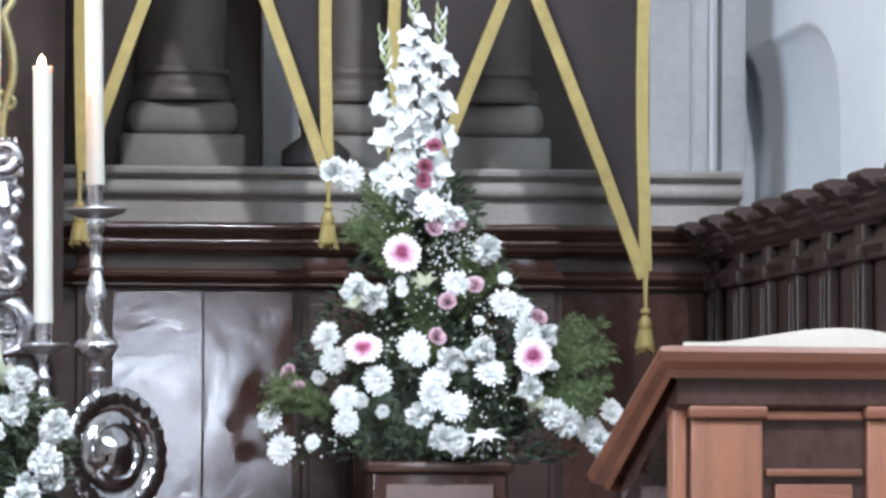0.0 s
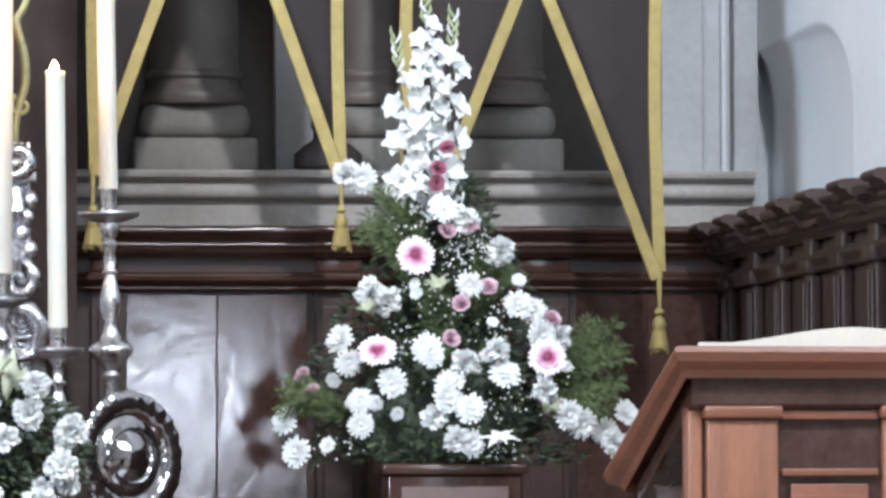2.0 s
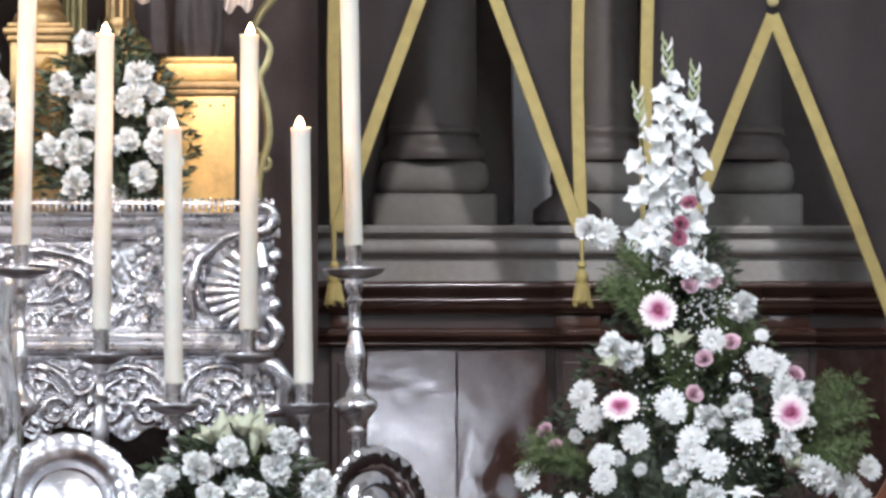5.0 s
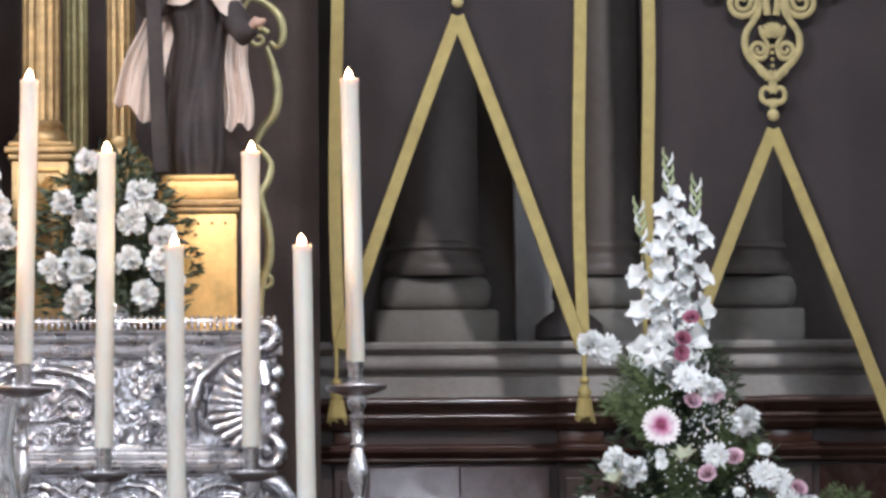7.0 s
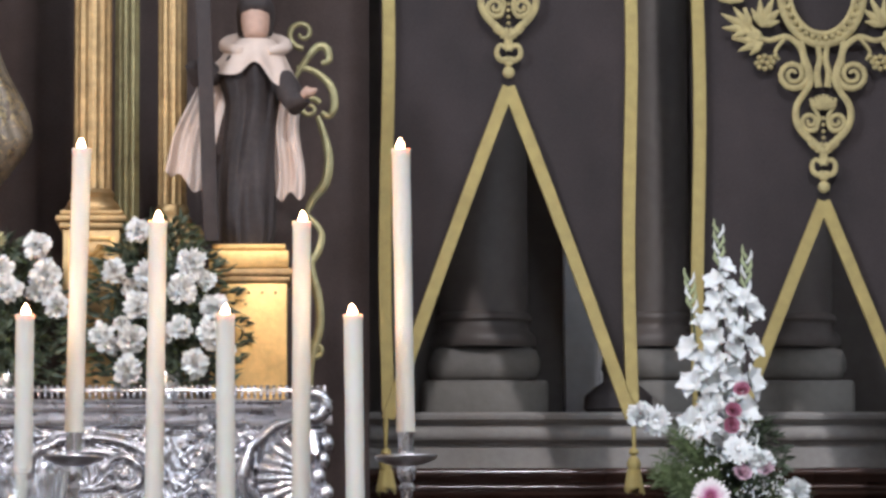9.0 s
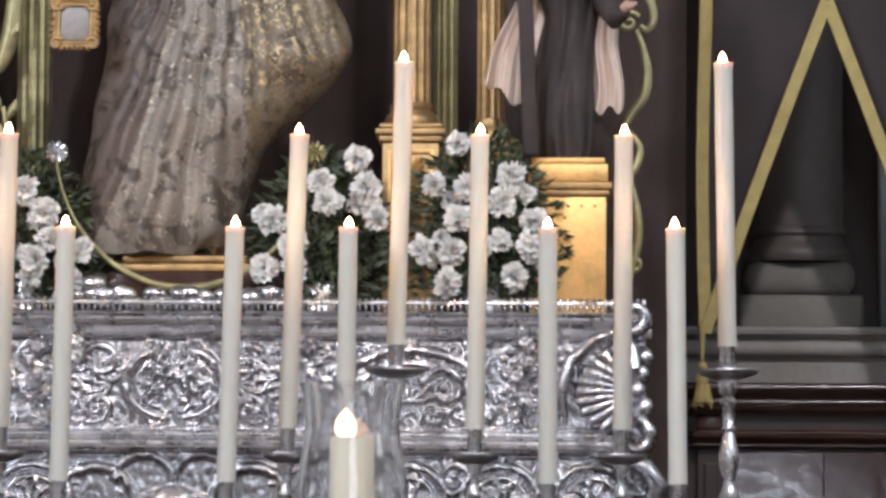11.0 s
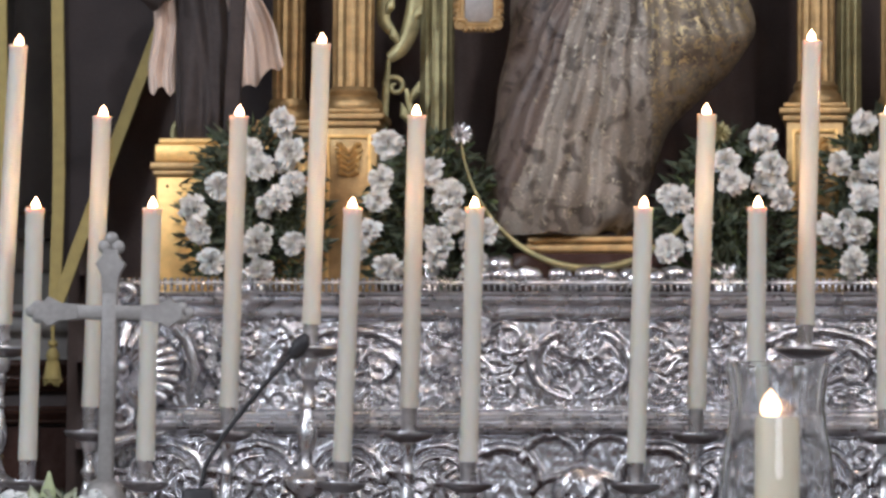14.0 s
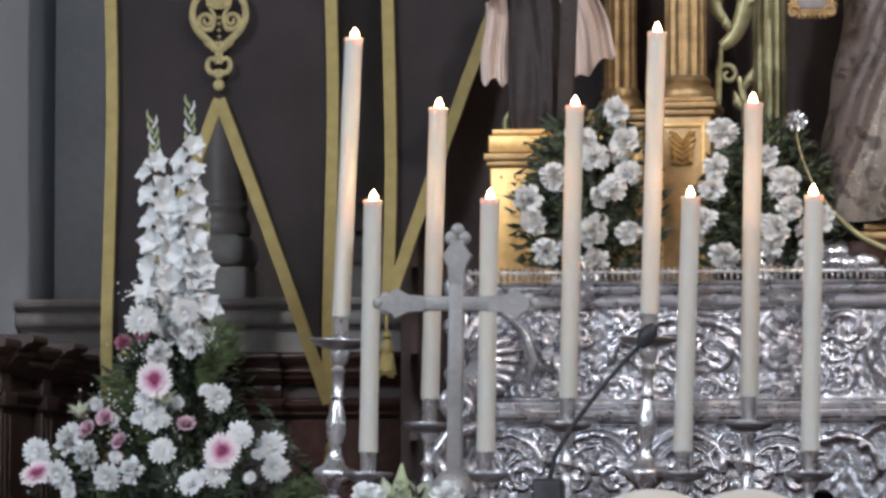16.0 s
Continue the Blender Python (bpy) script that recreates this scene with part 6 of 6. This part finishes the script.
def gladiolus(parent, x, y, z0, z1, lean_x, rng, florets):
    g = part("gladiolus", bmesh.new(), LEAF, parent, "white gladiolus spike with green buds at its tip")
    bm = bmesh.new()
    o = parent.location
    at = lambda u: Vector((x + lean_x * u + 0.008 * math.sin(4 * u), y, z0 + (z1 - z0) * u)) - o
    sweep(bm, [at(k / 10) for k in range(11)], [0.006 - 0.0004 * k for k in range(11)], 6)
    bm.to_mesh(g.data)
    bm.free()
    n = florets
    for k in range(n):
        u = 0.04 + 0.8 * k / n
        s = -1 if k % 2 else 1
        p = at(u) + Vector((s * rng.uniform(0.006, 0.022) * (1.15 - 0.7 * u), -0.03, rng.uniform(-0.01, 0.01)))
        d = Vector((s * rng.uniform(0.4, 1.2), -1, rng.uniform(0.1, 0.8)))
        ob = new("floret", GLAD[k % 4])
        ob.parent = g
        ob.matrix_basis = Matrix.Translation(p) @ d.to_track_quat("Z", "Y").to_matrix().to_4x4() @ Matrix.Rotation(rng.uniform(0, 6), 4, "Z") @ Matrix.Scale(1.3 - 0.7 * u, 4)
    for k in range(8):
        u = 0.8 + 0.2 * k / 8
        s = -1 if k % 2 else 1
        bm = bmesh.new()
        p = at(u)
        sweep(bm, [p, p + Vector((s * 0.012, -0.008, 0.018)), p + Vector((s * 0.012, -0.01, 0.035))], [0.004, 0.008 * (1.5 - u), 0.001], 6)
        part("bud", bm, BUD if k % 3 else PETAL, g)
    return g


def foliage(parent, cx, y, profile, count, rng, size, mat=LEAF, depth=0.14, label="dark green leaves"):
    """Leaves all through a body whose half-width goes by height."""
    zs = [p[0] for p in profile]
    ws = [p[1] for p in profile]
    spots = []
    for _ in range(count):
        z = rng.uniform(zs[0], zs[-1])
        w = float(np.interp(z, zs, ws))
        if rng.random() > w / max(ws) + 0.15:
            continue
        u = max(-1.1, min(1.1, rng.gauss(0, 0.55)))
        x = cx + w * u
        yy = y - depth * math.sqrt(max(0.0, 1 - min(1, u * u))) * rng.uniform(0.2, 1.0) + 0.05
        spots.append(((x, yy, z), (u * 1.1 + rng.uniform(-0.6, 0.6), -0.7 + rng.uniform(-0.5, 0.5), rng.uniform(-0.7, 0.9))))
    return leaves(parent, "foliage", spots, mat, rng, size, label)


def baby_breath(parent, cx, y, profile, count, rng):
    bm = bmesh.new()
    zs = [p[0] for p in profile]
    ws = [p[1] for p in profile]
    centres = []
    for _ in range(22):
        z = rng.uniform(zs[0], zs[-1])
        centres.append((cx + float(np.interp(z, zs, ws)) * rng.uniform(-0.95, 0.95), z))
    for k in range(count):
        c = rng.choice(centres)
        p = Vector((c[0] + rng.gauss(0, 0.03), y - 0.15 + rng.uniform(-0.03, 0.05), c[1] + rng.gauss(0, 0.025))) - parent.location
        bmesh.ops.create_icosphere(bm, subdivisions=1, radius=rng.uniform(0.0025, 0.0042), matrix=Matrix.Translation(p))
    ob = part("baby_breath", bm, PETAL, parent, "tiny white filler flowers")
    ob["kind"] = "stuff"
    return ob


def tall_arrangement(cx, whites, gerberas, roses, deeps, lilies, seed, base_z, spikes, low):
    rng = random.Random(seed)
    y = 11.8
    a = thing("flower_arrangement", "tall arrangement of white gladioli, chrysanthemums, pink gerberas and roses", "flowers", "tall flower arrangements", at=(cx, y, base_z))
    prof = [(base_z + 0.0, 0.3), (base_z + 0.08, 0.38), (base_z + 0.28, 0.31), (base_z + 0.45, 0.2), (base_z + 0.6, 0.12), (base_z + 0.75, 0.06)]
    # filler body inside the leaves, added to stop the view through
    core = bmesh.new()
    lathe(core, [(0.16, 0.0), (0.24, 0.08), (0.2, 0.25), (0.11, 0.45), (0.04, 0.66)], 14)
    for v in core.verts:
        v.co += Vector((rng.uniform(-0.02, 0.02), 0, rng.uniform(-0.02, 0.02)))
        v.co.y *= 0.45
        v.co.y += 0.03
    part("moss_core", core, LEAF, a)
    foliage(a, cx, y, prof, 4200, rng, 0.045)
    foliage(a, cx, y, prof, 1200, rng, 0.034, FERN, 0.17, "small lighter green leaves")
    baby_breath(a, cx, y, prof, 420, rng)

    def depth(x, z):
        w = float(np.interp(z, [p[0] for p in prof], [p[1] for p in prof]))
        u = min(1.0, abs(x - cx) / (w + 0.05))
        return y - 0.17 * math.sqrt(1 - u * u * 0.9) - 0.02
    for k, (x, z) in enumerate(whites):
        set_bloom(a, "chrysanthemum", (DAISY + CARN[:2])[k % 6], x, depth(x, z) - rng.uniform(0, 0.02), z, rng, ((x - cx) * 1.2, -1, 0.15), rng.uniform(0.92, 1.12), label="white chrysanthemum")
    for k in range(16):
        z = rng.uniform(base_z + 0.04, base_z + 0.5)
        x = cx + rng.uniform(-1, 1) * float(np.interp(z, [p[0] for p in prof], [p[1] for p in prof]))
        set_bloom(a, "small_daisy", DAISY[k % 4], x, depth(x, z), z, rng, ((x - cx) * 1.5, -1, 0.3), rng.uniform(0.45, 0.62), 0.6, label="small white chrysanthemum")
    for k, (x, z) in enumerate(gerberas):
        set_bloom(a, "gerbera", GERB, x, depth(x, z) - 0.03, z, rng, ((x - cx) * 0.5, -1, (0.0, 0.1, 0.9)[k % 3]), 0.94, 0.08, label="white gerbera with a magenta centre")
    for k, (x, z) in enumerate(roses):
        set_bloom(a, "rose", ROSE[k % 2], x, depth(x, z) - 0.005, z, rng, ((x - cx) * 2, -1, 0.7), 0.72, 0.4, label="pink rose")
    for k, (x, z) in enumerate(deeps):
        set_bloom(a, "rose", DEEP[k % 2], x, depth(x, z), z, rng, (0, -1, 0.3), 0.66, 0.3, label="deep pink rose")
    for k, (x, z) in enumerate(lilies):
        set_bloom(a, "lily", (LILY if k % 3 == 0 else GREEN_LILY)[k % 2], x, depth(x, z) - 0.01, z, rng, ((x - cx) * 2, -0.6, 0.9), 0.9, 0.4, label="pale lily")
    for x, z0, z1, lx, n in spikes:
        gladiolus(a, x, y - 0.06, z0, z1, lx, rng, n)
    for rx, rz, tx, tz in low:
        tips = [(cx + tx + rng.uniform(-0.05, 0.05), y - 0.1 + rng.uniform(-0.05, 0.05), base_z + tz + rng.uniform(-0.05, 0.06)) for _ in range(18)]
        fern(a, (cx + rx, y - 0.1, base_z + rz), tips, rng, FERN, "light green feathery fern")
    return a


def flower_stand(cx, top):
    s = thing("flower_stand", "brown square wooden stand with a lighter front panel", "stand", "flower stands", at=(cx, 11.85, 0))
    part("body", boxes((-0.175, 0.175, -0.15, 0.15, 0, top - 0.03), bevel=0.006), DARK_WOOD, s)
    part("top", boxes((-0.19, 0.19, -0.165, 0.165, top - 0.03, top), bevel=0.008), DARK_WOOD_H, s)
    part("front_panel", boxes((-0.14, 0.14, -0.16, -0.152, 0.08, top - 0.06), bevel=0.003), STAND_PANEL, s, "lighter brown panel")
    return s


flower_stand(1.3, 0.92)
tall_arrangement(
    1.29,
    [(0.86, 1.03), (0.89, 0.95), (1.05, 1.08), (1.05, 1.02), (1.08, 1.36), (1.12, 1.34), (1.0, 1.24), (1.02, 1.18), (1.13, 1.13), (1.23, 1.2), (1.32, 1.18), (1.4, 1.21), (1.42, 1.15), (1.28, 1.13), (1.27, 1.09), (1.33, 1.06), (1.24, 1.04), (1.295, 0.98), (1.335, 0.97), (1.46, 1.33), (1.5, 1.315), (1.52, 1.25), (1.57, 1.245), (1.525, 1.11), (1.59, 1.045), (1.63, 1.02), (1.75, 1.05), (1.69, 1.0), (1.72, 0.97), (1.02, 1.675), (1.06, 1.66), (1.33, 1.38), (1.26, 1.575), (1.22, 1.215), (1.32, 1.55), (1.41, 1.47)],
    [(1.19, 1.456), (1.533, 1.192), (1.091, 1.208)],
    [(1.27, 1.516), (1.33, 1.528), (0.91, 1.143), (0.93, 1.1), (1.31, 1.33), (1.38, 1.37), (1.28, 1.237), (1.55, 1.29)],
    [(1.274, 1.732), (1.251, 1.68), (1.245, 1.643)],
    [(1.19, 1.62), (1.084, 1.3), (1.253, 1.36), (1.406, 0.973), (1.524, 1.046)],
    31, 0.92,
    ((1.215, 1.6, 2.17, 0.02, 17), (1.175, 1.56, 2.04, -0.02, 7), (1.255, 1.58, 2.1, 0.055, 10)),
    ((-0.08, 0.45, -0.2, 0.62), (-0.05, 0.48, -0.15, 0.68), (0.2, 0.15, 0.42, 0.24), (0.22, 0.15, 0.4, 0.32), (-0.25, 0.1, -0.42, 0.16), (0.05, 0.35, 0.12, 0.5), (0.25, 0.15, 0.4, 0.16), (0.0, 0.2, -0.05, 0.42)))
flower_stand(-3.02, 0.95)
tall_arrangement(
    -3.01,
    [(-2.85, 1.415), (-3.03, 1.406), (-3.01, 1.356), (-3.14, 1.207), (-3.2, 1.267), (-3.07, 1.222), (-2.99, 1.274), (-2.715, 1.288), (-2.91, 1.19), (-2.79, 1.318), (-2.92, 1.555), (-3.0, 1.53), (-3.28, 1.215), (-3.36, 1.275), (-2.7, 1.23), (-2.85, 1.214), (-3.25, 1.305), (-2.6, 1.12), (-2.75, 1.1), (-3.0, 1.1), (-3.2, 1.08), (-3.4, 1.1), (-2.9, 1.02), (-3.1, 1.0), (-2.94, 1.64), (-3.05, 1.62)],
    [(-3.007, 1.46), (-2.83, 1.273), (-3.343, 1.215)],
    [(-2.93, 1.341), (-3.105, 1.297), (-3.2, 1.33), (-3.15, 1.36)],
    [(-3.106, 1.559), (-3.05, 1.58)],
    [(-3.04, 1.68), (-2.99, 1.39), (-3.22, 1.36)],
    44, 0.95,
    ((-2.965, 1.56, 2.21, 0.02, 17), (-3.02, 1.58, 2.17, -0.03, 15), (-2.95, 1.54, 1.9, 0.05, 6)),
    ((0.1, 0.45, 0.16, 0.62), (0.25, 0.1, 0.42, 0.2), (0.0, 0.3, -0.12, 0.46)))


def bouquet(cx, y, z0, half, high, spots, seed, label, support, lily_tips=()):
    rng = random.Random(seed)
    b = thing("flower_bouquet", label, "flowers", "white bouquets on the altar", at=(cx, y, support))
    part("vase", lathed([(0.045, 0), (0.055, 0.01), (0.05, 0.03), (0.06, 0.07), (0.055, 0.08), (0.001, 0.08)], 18), SILVER_WORN, b)
    prof = [(z0, half * 0.8), (z0 + high * 0.35, half), (z0 + high * 0.7, half * 0.8), (z0 + high, half * 0.35)]
    foliage(b, cx, y, prof, 1500, rng, 0.05, depth=0.1)
    foliage(b, cx, y, prof, 350, rng, 0.04, FERN, 0.1, "small lighter green leaves")
    # added filler behind the blooms that closes the gaps
    core = bmesh.new()
    bmesh.ops.create_icosphere(core, subdivisions=3, radius=1, matrix=Matrix.Translation((0, 0.04, z0 + high * 0.45 - support)) @ Matrix.Diagonal((half * 0.7, 0.06, high * 0.4, 1)))
    for v in core.verts:
        v.co += Vector((rng.uniform(-0.01, 0.01), rng.uniform(-0.01, 0.01), rng.uniform(-0.01, 0.01)))
    part("moss_core", core, LEAF, b)
    for k, (x, z) in enumerate(spots):
        set_bloom(b, "carnation", CARN[k % 5], x, y - 0.08 - rng.uniform(0, 0.03), z, rng, ((x - cx) * 1.5, -1, 0.25), rng.uniform(0.86, 1.08), label="white carnation")
    for k, (x, z) in enumerate(spots):
        if rng.random() < 0.55:
            set_bloom(b, "carnation", CARN[(k + 2) % 5], x + rng.uniform(-0.045, 0.045), y - 0.06, z + rng.uniform(-0.045, 0.03), rng, ((x - cx) * 2, -1, 0.4), rng.uniform(0.6, 0.8), label="white carnation")
    for k, (x, z, dx) in enumerate(lily_tips):
        if k % 2 == 0:
            set_bloom(b, "lily", GREEN_LILY[k % 2], x, y - 0.05, z - 0.035, rng, (dx * 12, -0.35, 1), 1.15, 0.1, label="half-open pale green lily")
            continue
        bm = bmesh.new()
        o = b.location
        for q in (-1, 0, 1):
            sweep(bm, [Vector((x, y - 0.05 + 0.008 * q, z - 0.09)) - o, Vector((x + dx * 0.5 + 0.006 * q, y - 0.07, z - 0.03)) - o, Vector((x + dx, y - 0.06, z + 0.03)) - o], [0.004, 0.016, 0.002], 8, 0.7)
        part("lily_bud", bm, BUD if int(x * 100) % 2 else CREAM, b, "pale green lily bud")
    return b


LBL = "bouquet of white carnations with dark green leaves in a silver vase"
SH = SHELF + 0.004
bouquet(-1.87, 11.66, 1.75, 0.17, 0.4, [(-1.784, 2.15), (-1.762, 2.07), (-1.842, 2.03), (-1.754, 1.99), (-1.793, 1.95), (-1.865, 2.08), (-2.01, 1.92), (-2.0, 1.865), (-1.848, 1.835), (-1.84, 1.765), (-1.752, 1.835), (-1.966, 1.785), (-1.945, 1.98)], 51, LBL, SH)
bouquet(-1.40, 11.66, 1.75, 0.17, 0.36, [(-1.504, 2.09), (-1.525, 2.0), (-1.4, 2.02), (-1.348, 1.96), (-1.554, 1.864), (-1.502, 1.77), (-1.384, 1.79), (-1.37, 1.84), (-1.333, 1.89), (-1.253, 1.863), (-1.532, 1.944), (-1.274, 1.782)], 52, LBL, SH)
bouquet(-0.64, 11.66, 1.75, 0.15, 0.36, [(-0.541, 2.1), (-0.635, 2.044), (-0.617, 1.993), (-0.756, 1.942), (-0.508, 1.985), (-0.52, 2.03), (-0.49, 1.95), (-0.712, 1.876), (-0.777, 1.818), (-0.7, 1.82)], 53, LBL, SH)
bouquet(-0.22, 11.66, 1.75, 0.18, 0.42, [(-0.282, 2.14), (-0.341, 2.036), (-0.145, 2.057), (-0.167, 1.99), (-0.283, 1.948), (-0.087, 1.94), (-0.37, 1.868), (-0.297, 1.864), (-0.174, 1.89), (-0.094, 1.875), (-0.305, 1.781), (-0.138, 1.8), (-0.254, 2.03)], 54, LBL, SH)
bouquet(0.09, 10.42, 0.83, 0.2, 0.3, [(0.094, 1.083), (0.014, 1.05), (0.193, 1.047), (0.042, 0.98), (0.139, 0.99), (-0.061, 0.936), (-0.093, 1.0), (0.291, 1.005), (0.267, 0.925), (0.1, 0.864), (-0.007, 0.852), (0.216, 0.844), (0.21, 1.11)], 55, "low bouquet of white carnations with pale green lily buds", GRADIN + 0.001,
        ((0.06, 1.13, -0.045), (0.08, 1.155, -0.012), (0.12, 1.15, 0.0), (0.14, 1.165, 0.02), (0.165, 1.13, 0.04)))
bouquet(-1.82, 8.72, 0.99, 0.13, 0.12, [(-1.885, 1.105), (-1.74, 1.105), (-1.8, 1.07), (-1.93, 1.05)], 56, "low bouquet of white flowers with lily buds on the altar table", 0.952, ((-1.85, 1.12, -0.03), (-1.83, 1.15, 0.0), (-1.81, 1.12, 0.03)))
missal = thing("missal", "open book with white pages on a stand on the altar table", "book", at=(-1.27, 8.75, 0.952))
part("stand", boxes((-0.12, 0.12, -0.08, 0.1, 0, 0.1), bevel=0.006), DARK_WOOD, missal)
bm = bmesh.new()
rows = []
for i in range(21):
    u = i / 20
    h = 0.03 * math.sin(math.pi * abs(2 * u - 1)) ** 0.7
    x = -0.19 + 0.38 * u
    rows.append([bm.verts.new((x, -0.1, 0.125 + h)), bm.verts.new((x, 0.12, 0.15 + h)), bm.verts.new((x, 0.12, 0.125)), bm.verts.new((x, -0.1, 0.101))])
for a, b in zip(rows, rows[1:]):
    for k in range(4):
        bm.faces.new((a[k], b[k], b[(k + 1) % 4], a[(k + 1) % 4]))
bm.faces.new(rows[0])
bm.faces.new(rows[-1][::-1])
part("page_block", bm, PAPER, missal)
